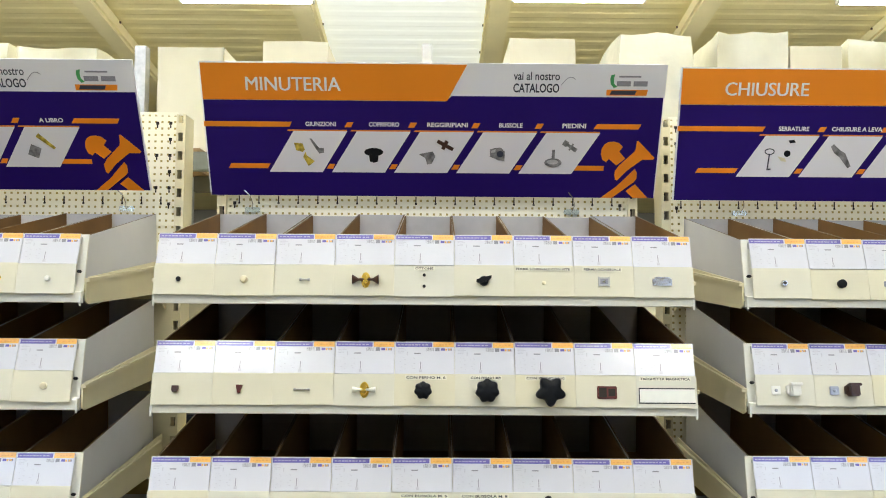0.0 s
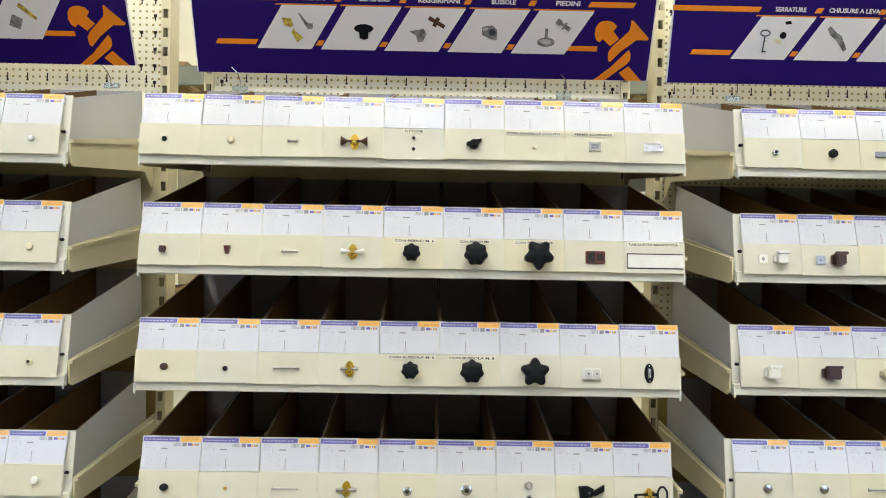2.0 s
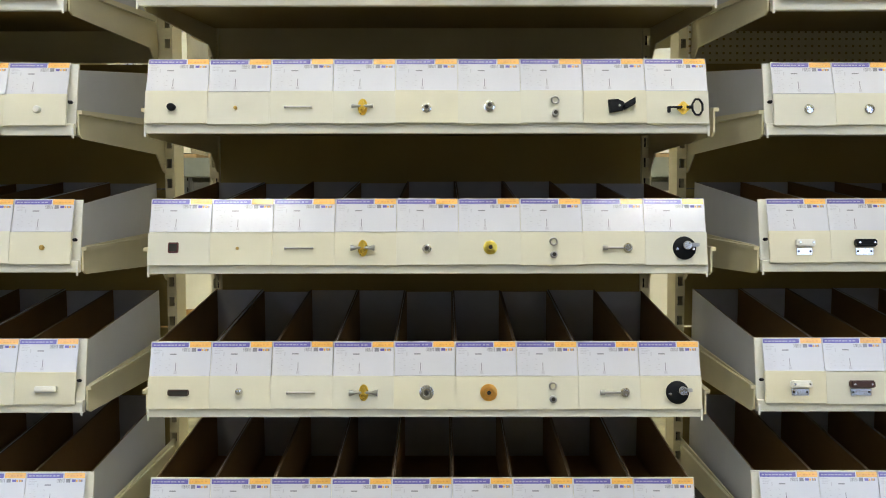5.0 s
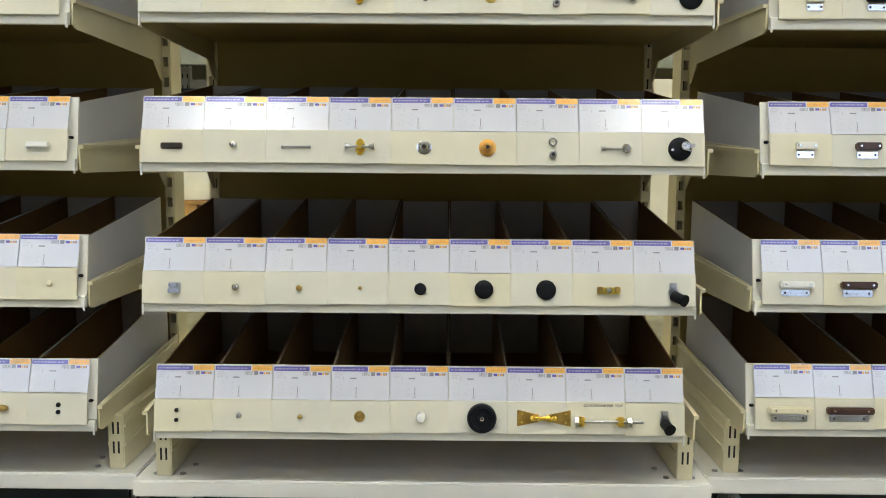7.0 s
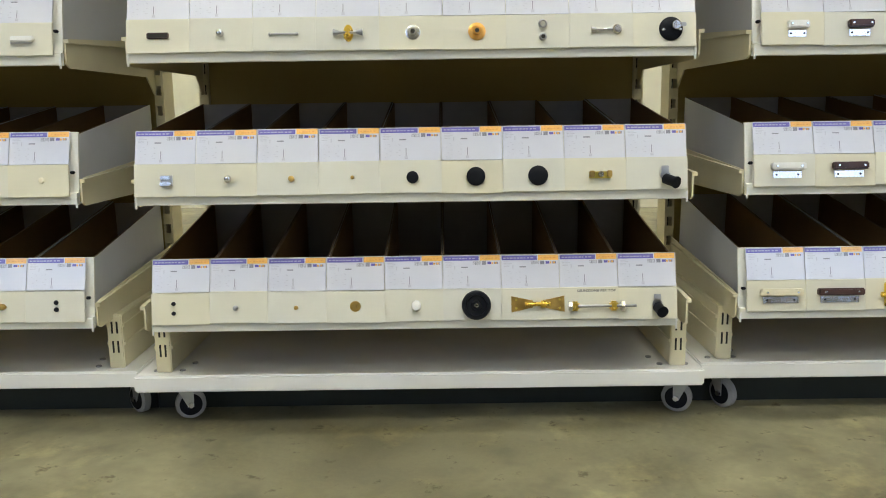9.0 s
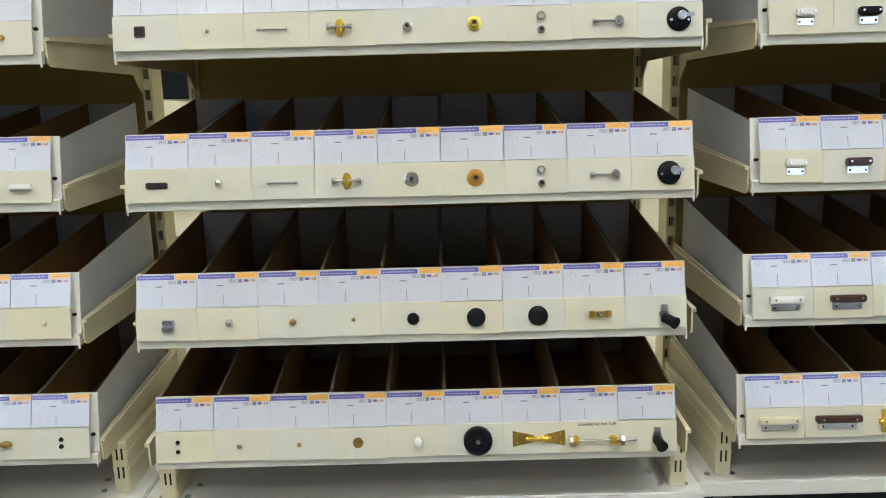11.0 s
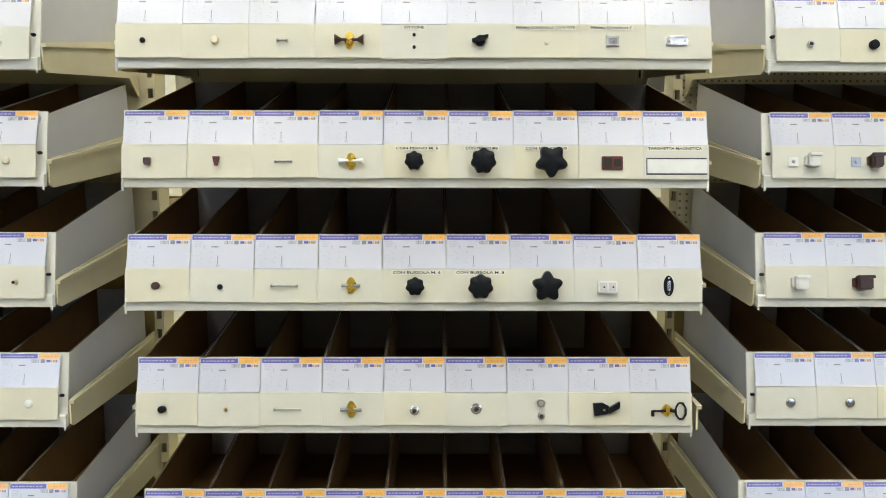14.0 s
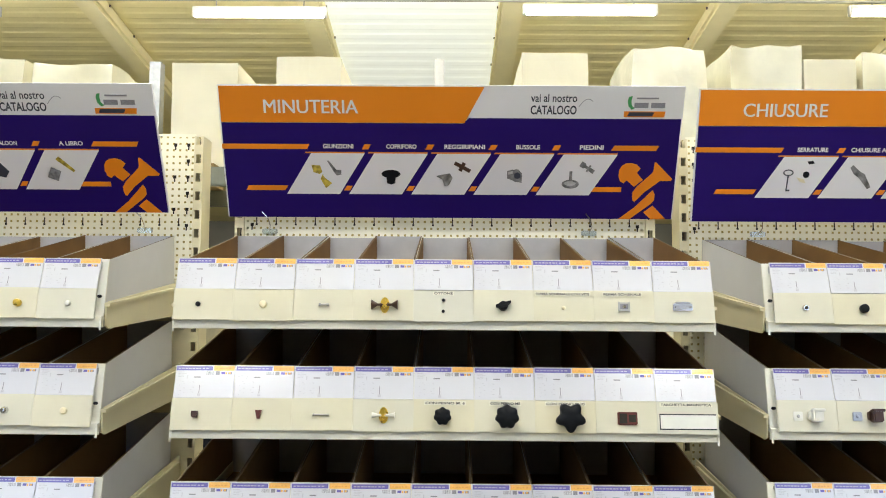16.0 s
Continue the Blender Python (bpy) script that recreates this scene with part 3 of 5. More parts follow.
def frame_of_bay(bay):
    cx, cy = FRAME_X[bay], BAYS[bay][1]
    root = tagged(new("display_trolley"), "cream slotted steel display frame on a white base with castors", "display stand", group="display trolleys")
    root.location = (cx, cy, 0)
    for s in (-1, 1):
        p = new("post", POST_MESH)
        p.parent = root
        p.matrix_basis = pose(0, POST_Y, 0) @ (pose(0, 0, 0) if s > 0 else Matrix.Diagonal((-1, 1, 1, 1)))
    for me in (PEG_UP, PEG_DOWN if bay == "right" else PEG_SHORT):
        p = new("perforated_panel", me)
        p.parent = root
        p.location = (0, POST_Y + 0.012, 0)
    bm = B()
    x = -0.42
    while x < 0.43:
        box(bm, x - 0.0012, x + 0.0012, -0.0008, 0.0, JOINT - 0.014, JOINT + 0.001)
        box(bm, x - 0.0022, x + 0.0022, -0.0008, 0.0, JOINT - 0.017, JOINT - 0.013)
        x += 3 * PEG
    for sx in (-1, 1):
        for kz in range(6):
            zz = JOINT + 0.17 - kz * 0.037
            for xx in ((0.43,) if kz % 2 else (0.43, 0.40)):
                box(bm, sx * xx - 0.0014, sx * xx + 0.0014, -0.0008, 0, zz - 0.012, zz)
                box(bm, sx * xx - 0.0035, sx * xx + 0.0035, -0.0008, 0, zz - 0.004, zz + 0.003)
    tagged(part("keyhole_slot", bm, M_HOLE, root, m=pose(0, POST_Y + 0.0112, 0)), kind="stuff")
    low = PEG_LOW if bay == "right" else 1.66
    part("rear_panel", box(B(), -0.446, 0.446, POST_Y + 0.046, POST_Y + 0.049, low, PEG_TOP), M_CREAM_SHADE, root)
    # all one cream paint; the lower sheets have their shade put into the colour
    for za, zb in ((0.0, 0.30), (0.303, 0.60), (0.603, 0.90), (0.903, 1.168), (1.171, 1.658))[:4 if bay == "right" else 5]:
        part("back_panel", box(B(), -0.446, 0.446, POST_Y + 0.010, POST_Y + 0.014, za, zb, 0.001), M_CREAM if za > 1.1 else M_CREAM_SHADE, root)
    # base plate with bolts
    bx0, bx1 = {"mid": (-0.505, 0.499), "left": (-0.512, 0.5095), "right": (-0.4965, 0.512)}[bay]
    bm = B()
    box(bm, bx0, bx1, 0.05, 0.95, -0.042, -0.012, 0.003)
    base = part("base_plate", bm, M_BASE, root, "white-grey base board")
    for s in (-1, 1):
        for dx, dy in ((-0.026, 0.032), (0.020, 0.032), (0.030, 0.075)):
            part("base_bolt", lathe(B(), [(0.0055, -0.012), (0.0055, -0.010), (0.003, -0.009)], s * (0.447 - dx), 0.05 + dy, 10), M_STEEL, base)
        # foot beam with double slots in its front
        bm = B()
        box(bm, -0.014, 0.014, 0.072, POST_Y, -0.012, 0.088, 0.002)
        box(bm, -0.0165, 0.0165, 0.076, POST_Y - 0.01, 0.030, 0.036)
        box(bm, -0.0165, 0.0165, 0.076, POST_Y - 0.01, 0.064, 0.070)
        foot = part("foot", bm, M_CREAM, root, m=pose(s * 0.4565 + (0.0 if bay == "mid" else 0.009), 0, 0))
        bm = B()
        for zc in (0.028, 0.064):
            for dx in (-0.0045, 0.0045):
                box(bm, dx - 0.0016, dx + 0.0016, 0.0712, 0.0722, zc - 0.011, zc + 0.011)
        part("slots", bm, M_HOLE, foot)
    part("kick_board", box(B(), bx0, bx1, 0.170 - cy, 0.186 - cy, FLOOR, -0.0425), M_PLINTH, root, "blackish green kick board")
    castor(root, -0.440, 0.115, {"mid": 20, "left": -30, "right": -60}[bay])
    castor(root, 0.482 if bay != "left" else 0.492, 0.115, {"mid": 155, "left": 140, "right": 20}[bay])
    castor(root, -0.42, 0.86, 90)
    castor(root, 0.42, 0.86, 70)
    return root


for bay in BAYS:
    frame_of_bay(bay)
    for row in range(8):
        shelf(bay, row)
        bins(bay, row)


# ---- signs ----
SIGN_W, SIGN_H = 0.975, 0.283


def sign(title, words, place, pictures, tail=True):
    root = tagged(new("header_sign"), place[1], "sign", group="header signs")
    root.matrix_basis = place[0]
    W, H = SIGN_W, SIGN_H

    def P(u, v):
        return (u * W - W / 2, H - v * H)

    def poly(bm, uv, z0, z1):
        return prism(bm, [P(u, v) for u, v in uv], z0, z1)
    bm = B()
    box(bm, -W / 2, W / 2, 0, H, -0.005, 0, 0.0006)
    part("board", bm, M_BOARD, root, smooth=False)
    part("purple_field", poly(B(), [(0.003, 0.275), (0.527, 0.275), (0.540, 0.235), (0.997, 0.235), (0.997, 0.997), (0.003, 0.997)], 0.0002, 0.0008), M_PURPLE, root, smooth=False)
    part("orange_band", poly(B(), [(0.003, 0.01), (0.572, 0.01), (0.530, 0.272), (0.003, 0.272)], 0.0004, 0.0010), M_ORANGE, root, smooth=False)
    if title:
        x, y = P(0.097, 0.205)
        lettering(title[0], x, y, title[1] * W, 0.098 * H, 0.0016, M_TEXT, root, "pale grey title lettering", bold=0.0)
        lettering(title[0], x + 0.0012, y, title[1] * W, 0.098 * H, 0.0019, M_TEXT, root, "pale grey title lettering", bold=0.0)
    lines = [[(0.0, 0.432), (0.192, 0.432), (0.186, 0.470), (0.0, 0.470)], [(0.052, 0.748), (0.140, 0.748), (0.133, 0.785), (0.046, 0.785)],
             [(0.858, 0.432), (0.955, 0.432), (0.949, 0.470), (0.851, 0.470)], [(0.795, 0.748), (0.880, 0.748), (0.880, 0.785), (0.788, 0.785)]]
    for k in range(4):
        u = 0.1445 + 0.1385 * k
        lines.append([(u + 0.168, 0.432), (u + 0.182, 0.432), (u + 0.176, 0.470), (u + 0.162, 0.470)])
        lines.append([(u + 0.126, 0.748), (u + 0.139, 0.748), (u + 0.133, 0.785), (u + 0.119, 0.785)])
    for q in lines:
        part("orange_stripe", poly(B(), q, 0.0008, 0.0014), M_ORANGE, root, smooth=False)
    for k in range(5):
        u = 0.1445 + 0.1385 * k
        tile = part("picture_tile", poly(B(), [(u + 0.050, 0.500), (u + 0.168, 0.500), (u + 0.110, 0.812), (u - 0.008, 0.812)], 0.0008, 0.0015), M_BOARD, root, smooth=False)
        part("tile_edge", poly(B(), [(u + 0.038, 0.490), (u + 0.168, 0.490), (u + 0.1665, 0.500), (u + 0.036, 0.500)], 0.0008, 0.0014), M_ORANGE, tile, smooth=False)
        if words[k]:
            x, y = P(u + 0.110 - 0.0037 * len(words[k]), 0.464)
            lettering(words[k], x, y, 0.0074 * len(words[k]) * W, 0.034 * H, 0.0016, M_TEXT, root, bold=0.03)
        cx, cy = P(u + 0.080, 0.655)
        pictures(k, tile, cx, cy)
    # crossed bolt and screw emblem
    def em(pts):
        s = 0.1005
        return [(P(0.855, 0.47)[0] + x * s, P(0.855, 0.47)[1] - y * s) for x, y in pts]
    for name, pts in (("bolt_emblem", [(0.16, 0.53), (0.17, 0.41), (0.22, 0.32), (0.30, 0.27), (0.42, 0.26), (0.53, 0.29), (0.62, 0.37), (0.55, 0.47), (0.69, 0.62), (0.51, 0.77), (0.34, 0.63), (0.28, 0.70), (0.20, 0.65)]),
                      ("screw_emblem", [(0.91, 0.24), (0.95, 0.25), (1.32, 0.60), (1.29, 0.64), (1.06, 0.64), (0.74, 0.89), (0.55, 1.10), (0.51, 1.08), (0.49, 0.99), (0.49, 0.89), (0.57, 0.77), (0.88, 0.47), (0.90, 0.41)]),
                      ("screw_emblem", [(0.92, 0.84), (0.97, 0.93), (0.97, 1.06), (0.91, 1.14), (0.47, 1.483), (0.23, 1.483), (0.56, 1.22), (0.75, 1.02)]),
                      ("bolt_emblem", [(0.95, 1.18), (1.26, 1.483), (0.93, 1.483), (0.76, 1.33)])):
        part(name, prism(B(), em(pts), 0.0010, 0.0017), M_ORANGE, root, smooth=False)
    if tail:
        x, y = P(0.672, 0.116)
        lettering("vai al nostro", x, y, 0.099 * W, 0.060 * H, 0.0006, M_TEXTDARK, root, bold=0.012)
        x, y = P(0.672, 0.206)
        lettering("CATALOGO", x, y, 0.099 * W, 0.066 * H, 0.0006, M_TEXTDARK, root)
        bm = B()
        arc = [P(0.775 + 0.030 * t, 0.150 - 0.058 * math.sin(math.pi * min(t * 0.75, 0.75))) for t in (0, 0.2, 0.4, 0.6, 0.8, 1.0)]
        for a, b in zip(arc, arc[1:]):
            rod(bm, (*a, 0.0004), (*b, 0.0004), 0.0007, 6)
        part("arrow", bm, M_INKGREY, root)
        part("phone_symbol", poly(B(), [(0.881, 0.075), (0.889, 0.070), (0.887, 0.10), (0.888, 0.135), (0.895, 0.160), (0.888, 0.168), (0.881, 0.140), (0.879, 0.105)], 0.0004, 0.001), M_GREEN, root, smooth=False)
        bm = B()
        for u in (0.894, 0.930):
            box(bm, *sorted((P(u, 0)[0], P(u + 0.030, 0)[0])), P(0, 0.155)[1], P(0, 0.118)[1], 0.0003, 0.0008)
        box(bm, P(0.898, 0)[0], P(0.945, 0)[0], P(0, 0.092)[1], P(0, 0.080)[1], 0.0003, 0.0008)
        part("print_bars", bm, M_INKGREY, root, smooth=False)
        part("logo_field", poly(B(), [(0.873, 0.180), (0.962, 0.180), (0.960, 0.222), (0.873, 0.222)], 0.0003, 0.0006), M_ORANGE, root, smooth=False)
        part("logo_bar", poly(B(), [(0.884, 0.186), (0.938, 0.186), (0.934, 0.216), (0.880, 0.216)], 0.0006, 0.0010), M_TEXTDARK, root, smooth=False)
    return root


def shift(bm, x, y, z=0.0, a=0.0):
    bmesh.ops.transform(bm, matrix=pose(x, y, z, 0, 0, a), verts=bm.verts)
    return bm


def pic_mid(k, tile, x, y):
    z = 0.0017
    if k == 0:
        part("printed_bracket", shift(prism(prism(B(), [(-0.026, 0.012), (-0.008, 0.016), (0.0, 0.004), (-0.004, -0.002), (-0.018, -0.002)], 0, 0.0004), [(0.002, 0.0), (0.006, -0.006), (0.026, -0.014), (0.016, -0.028), (0.0, -0.012)], 0, 0.0004), x - 0.008, y, z, -16), M_PGOLD, tile, smooth=False)
        part("printed_fitting", shift(prism(B(), [(0.0, 0.028), (0.004, 0.028), (0.020, 0.008), (0.030, 0.008), (0.030, -0.002), (0.020, -0.004), (0.014, 0.004)], 0, 0.0004), x + 0.004, y, z), M_PGREY, tile, smooth=False)
    elif k == 1:
        part("printed_cap", shift(prism(prism(B(), outline(24, lambda a: 0.021 / math.sqrt(math.cos(a) ** 2 + (2.4 * math.sin(a)) ** 2)), 0, 0.0004), [(-0.010, -0.006), (0.010, -0.006), (0.009, -0.020), (0.0, -0.023), (-0.009, -0.020)], 0, 0.0006), x + 0.006, y, z), M_BLACK, tile, smooth=False)
    elif k == 2:
        part("printed_pin", shift(prism(B(), [(-0.018, 0.004), (-0.004, 0.004), (-0.004, 0.010), (0.004, 0.010), (0.004, 0.004), (0.020, 0.004), (0.020, -0.004), (0.004, -0.004), (0.004, -0.010), (-0.004, -0.010), (-0.004, -0.004), (-0.018, -0.004)], 0, 0.0004), x + 0.024, y + 0.016, z, -28), M_DARK, tile, smooth=False)
        part("printed_support", shift(prism(B(), [(-0.016, 0.008), (0.006, 0.012), (0.012, 0.002), (0.004, -0.014), (-0.006, -0.016), (-0.010, -0.002), (-0.024, 0.006)], 0, 0.0004), x - 0.008, y - 0.010, z), M_PGREY, tile, smooth=False)
    elif k == 3:
        part("printed_sleeve", shift(prism(prism(B(), [(-0.020, 0.010), (-0.008, 0.013), (0.012, 0.006), (0.012, -0.016), (-0.004, -0.012), (-0.020, -0.006)], 0, 0.0004), outline(20, lambda a: 0.014 / math.sqrt((1.35 * math.cos(a)) ** 2 + math.sin(a) ** 2)), 0.0, 0.0006), x + 0.006, y - 0.002, z), M_PGREY, tile, smooth=False)
        part("printed_bore", shift(prism(B(), outline(16, lambda a: 0.007), 0, 0.0003), x + 0.008, y - 0.002, z + 0.0007), M_TEXTDARK, tile, smooth=False)
        part("printed_shine", shift(prism(B(), [(-0.018, 0.007), (-0.008, 0.010), (-0.008, 0.004), (-0.018, 0.002)], 0, 0.0003), x + 0.006, y - 0.002, z + 0.0005), M_PLIGHT, tile, smooth=False)
    else:
        part("printed_shine", shift(prism(B(), outline(20, lambda a: 0.013 / math.sqrt(math.cos(a) ** 2 + (2.6 * math.sin(a)) ** 2)), 0, 0.0003), x - 0.013, y - 0.0185, z + 0.0005), M_PLIGHT, tile, smooth=False)
        part("printed_foot", shift(prism(prism(B(), outline(24, lambda a: 0.019 / math.sqrt(math.cos(a) ** 2 + (2.0 * math.sin(a)) ** 2)), 0, 0.0004), [(-0.0035, 0.0), (0.0035, 0.0), (0.003, 0.028), (-0.003, 0.028)], 0.0, 0.0006), x - 0.012, y - 0.020, z), M_PGREY, tile, smooth=False)
        part("printed_pin", shift(prism(B(), [(-0.016, 0.006), (-0.006, 0.006), (-0.004, 0.003), (0.002, 0.003), (0.002, 0.008), (0.006, 0.008), (0.006, 0.004), (0.018, 0.004), (0.018, -0.005), (0.006, -0.004), (0.006, -0.008), (0.002, -0.008), (0.002, -0.003), (-0.004, -0.003), (-0.006, -0.006), (-0.016, -0.006)], 0, 0.0004), x + 0.022, y + 0.016, z, -32), M_PGREY, tile, smooth=False)


def pic_right(k, tile, x, y):
    z = 0.0017
    if k == 0:
        bm = B()
        ring = [(0.010 * math.cos(a * math.pi / 6) - 0.018, 0.006 * math.sin(a * math.pi / 6) + 0.010) for a in range(12)]
        for a, b in zip(ring, ring[1:] + ring[:1]):
            rod(bm, (*a, 0), (*b, 0), 0.0012, 6)
        rod(bm, (-0.018, 0.004, 0), (-0.020, -0.030, 0), 0.0014, 6)
        rod(bm, (-0.020, -0.028, 0), (-0.013, -0.028, 0), 0.0018, 6)
        part("printed_key", shift(bm, x, y, z), M_TEXTDARK, tile, smooth=False)
        part("printed_lock", shift(prism(prism(B(), [(0.0, 0.028), (0.012, 0.030), (0.016, 0.024), (0.004, 0.022)], 0, 0.0004), outline(16, lambda a: 0.007), 0.0, 0.0004), x + 0.020, y + 0.006, z), M_BLACK, tile, smooth=False)
        part("printed_lock", shift(prism(B(), [(-0.008, 0.004), (0.008, 0.0), (0.012, -0.008), (0.0, -0.006)], 0, 0.0004), x + 0.008, y - 0.004, z), M_BEIGE, tile, smooth=False)
    else:
        part("printed_lever", shift(prism(B(), [(-0.008, 0.030), (0.0, 0.032), (0.006, 0.012), (0.012, 0.002), (0.010, -0.030), (0.002, -0.030), (-0.002, 0.0), (-0.008, 0.014)], 0, 0.0004), x, y, z, 32), M_PGREY, tile, smooth=False)


def pic_left(k, tile, x, y):
    z = 0.0017
    if k == 4:
        part("printed_hinge", shift(prism(B(), [(-0.022, 0.005), (0.022, 0.003), (0.022, -0.003), (-0.022, -0.005)], 0, 0.0004), x + 0.010, y + 0.012, z, -42), M_PGOLD, tile, smooth=False)
        part("printed_hinge", shift(prism(B(), [(-0.012, 0.012), (0.010, 0.014), (0.013, -0.010), (-0.010, -0.013)], 0, 0.0004), x - 0.018, y - 0.010, z, -30), M_PGREY, tile, smooth=False)
    else:
        part("printed_hinge", shift(prism(B(), [(-0.020, 0.016), (0.000, 0.022), (0.022, -0.004), (0.012, -0.018), (-0.004, -0.014), (-0.006, 0.004)], 0, 0.0004), x, y, z), M_TEXTDARK, tile, smooth=False)


sign(("MINUTERIA", 0.203), ("GIUNZIONI", "COPRIFORO", "REGGIRIPIANI", "BUSSOLE", "PIEDINI"), (face_pose(0.016, 0.412, 1.795, -24.8) @ Matrix.Diagonal((1, 1.0265, 1, 1)), "purple and orange header sign board for small hardware, tilted forward"), pic_mid)
sign(("CHIUSURE", 0.180), ("SERRATURE", "CHIUSURE A LEVA", "", "", ""), (face_pose(1.024, 0.388, 1.788, -17.0), "purple and orange header sign board for locks and latches, tilted forward"), pic_right)
sign(None, ("", "", "", "SALOON", "A LIBRO"), (face_pose(-1.080, 0.385, 1.800, -29.0), "purple and orange header sign board for hinges, tilted forward"), pic_left)


def sign_hook(x, y, z):
    root = tagged(new("sign_hook"), "clear plastic and wire hook holding the sign to the perforated panel", "hook", group="sign hooks")
    root.location = (x, y, z)
    bm = B()
    box(bm, -0.017, 0.017, -0.006, 0.0, -0.006, 0.006, 0.002)
    part("clip", bm, M_CLEAR, root, "clear bluish plastic clip")
    bm = B()
    pts = [(0, -0.006, 0), (0.004, -0.02, 0.012), (0.0, -0.03, 0.028), (-0.012, -0.035, 0.040)]
    for a, b in zip(pts, pts[1:]):
        rod(bm, a, b, 0.0012, 6)
    part("wire", bm, M_CHROME, root)


for hx in (-0.385, 0.325, -0.665, 0.70):
    sign_hook(hx, POST_Y + 0.010, 1.766)


# ---- hardware samples on the front panels ----
def spot(bay, row, col, dx=0.0, dy=0.0, turn=0.0):
    cx, cy = BAYS[bay]
    return pose(ROW_X[bay][row], cy, ROW_Z[row]) @ face_pose((col - 4) * COL, -0.001, -0.005, LEAN_PANEL) @ pose(dx, dy, 0.0052, 0, 0, turn)


def sample(name, label, category, pieces, m, group=""):
    """pieces: (part name, bmesh, material). One piece is the thing itself, several are its parts."""
    if len(pieces) == 1:
        ob = new(name, finish(pieces[0][1], name, pieces[0][2], True))
        ob.matrix_basis = m
        return tagged(ob, label, category, group)
    root = tagged(new(name), label, category, group)
    root.matrix_basis = m
    for pn, bm, material in pieces:
        part(pn, bm, material, root)
    return root


def cap(m, r, material, label, h=0.004, sy=1.0):
    return sample("cover_cap", label, "cap", [("cap", lathe(B(), [(r, 0), (r, h * 0.6), (r * 0.85, h * 0.9), (r * 0.4, h)], sy=sy), material)], m, "cover caps")


def bar_pin(m, length, material, label, r=0.0016):
    bm = rod(B(), (-length / 2, 0, r + 0.001), (length / 2, 0, r + 0.001), r, 10)
    rod(bm, (-length / 2, 0, r + 0.001), (-length / 2 + 0.003, 0, r + 0.001), r * 1.7, 10)
    rod(bm, (length / 2 - 0.004, 0, r + 0.001), (length / 2, 0, r + 0.001), r * 1.4, 10)
    return sample("dowel_pin", label, "pin", [("pin", bm, material)], m, "dowel pins")


def brass_fitting(m, length, material, label, ends=0.0045, gold=None):
    plate = prism(B(), outline(28, lambda a: 0.0135 / math.sqrt((1.75 * math.cos(a)) ** 2 + math.sin(a) ** 2)), 0, 0.002, bevel=0.0004)
    lathe(plate, [(0.0012, 0.002), (0.0012, 0.0024)], 0, 0.010, 8)
    band = box(B(), -0.004, 0.004, -0.008, 0.008, 0.002, 0.011, 0.002)
    bar = rod(B(), (-length / 2, 0, 0.007), (length / 2, 0, 0.007), 0.0022, 12)
    for s in (-1, 1):
        rod(bar, (s * length / 2, 0, 0.007), (s * (length / 2 - 0.010), 0, 0.007), ends, 14, r2=0.0024)
    return sample("cabinet_bolt", label, "bolt", [("brass_plate", plate, gold or M_BRASS), ("clamp", band, gold or M_BRASS), ("bar", bar, material)], m, "cabinet bolts")


def star_knob(m, r, lobes, depth, label):
    bm = B()
    n = lobes * 10
    rings = []
    for s, z in ((0.86, 0.010), (1.0, 0.013), (1.0, 0.020), (0.93, 0.024), (0.70, 0.0265), (0.35, 0.0275)):
        rings.append([bm.verts.new((s * r * (1 - depth / 2 + depth / 2 * math.cos(lobes * a)) * math.sin(a), s * r * (1 - depth / 2 + depth / 2 * math.cos(lobes * a)) * math.cos(a), z)) for a in (2 * math.pi * k / n for k in range(n))])
    for a, b in zip(rings, rings[1:]):
        for k in range(n):
            bm.faces.new((a[k], a[(k + 1) % n], b[(k + 1) % n], b[k]))
    bm.faces.new(rings[0]), bm.faces.new(rings[-1])
    hub = lathe(B(), [(r * 0.42, 0), (r * 0.36, 0.010)], seg=20)
    return sample("star_knob", label, "knob", [("grip", bm, M_BLACK), ("hub", hub, M_BLACK)], m, "star knobs")


def nut(m, r, material, label, flange=0.0, bore=True, dy=0.0):
    pieces = []
    bm = B()
    if flange:
        lathe(bm, [(flange, 0), (flange, 0.0015), (flange * 0.8, 0.002), (r, 0.0022), (r, 0.008), (r * 0.85, 0.009)], 0, dy, 20)
    else:
        lathe(bm, [(r, 0), (r, 0.006), (r * 0.8, 0.007)], 0, dy, 6 if r < 0.006 else 18)
    pieces.append(("collar", bm, material))
    if bore:
        pieces.append(("bore", lathe(B(), [(r * 0.55, 0.0088 if flange else 0.0068), (r * 0.55, 0.0094 if flange else 0.0074)], 0, dy, 14), M_HOLE))
    return sample("threaded_nut", label, "nut", pieces, m, "threaded nuts")


def ring_and_nut(m, label):
    top = B()
    n = 20
    for k in range(n):
        a, b = 2 * math.pi * k / n, 2 * math.pi * (k + 1) / n
        rod(top, (0.0055 * math.cos(a), 0.0105 + 0.0055 * math.sin(a), 0.003), (0.0055 * math.cos(b), 0.0105 + 0.0055 * math.sin(b), 0.003), 0.0018, 6)
    low = lathe(B(), [(0.0058, 0), (0.0058, 0.006), (0.0045, 0.007)], 0, -0.0105, 14)
    bore = lathe(B(), [(0.0033, 0.0068), (0.0033, 0.0074)], 0, -0.0105, 12)
    return sample("ring_and_bush", label, "bush", [("ring", top, M_STEEL), ("bush", low, M_STEEL), ("bore", bore, M_HOLE)], m, "bushes")


def two_dots(m, dy, r, material, label):
    return sample("screw_caps", label, "cap", [("cap", lathe(B(), [(r, 0), (r * 0.8, 0.003)], 0, dy / 2, 14), material), ("cap", lathe(B(), [(r, 0), (r * 0.8, 0.003)], 0, -dy / 2, 14), material)], m)


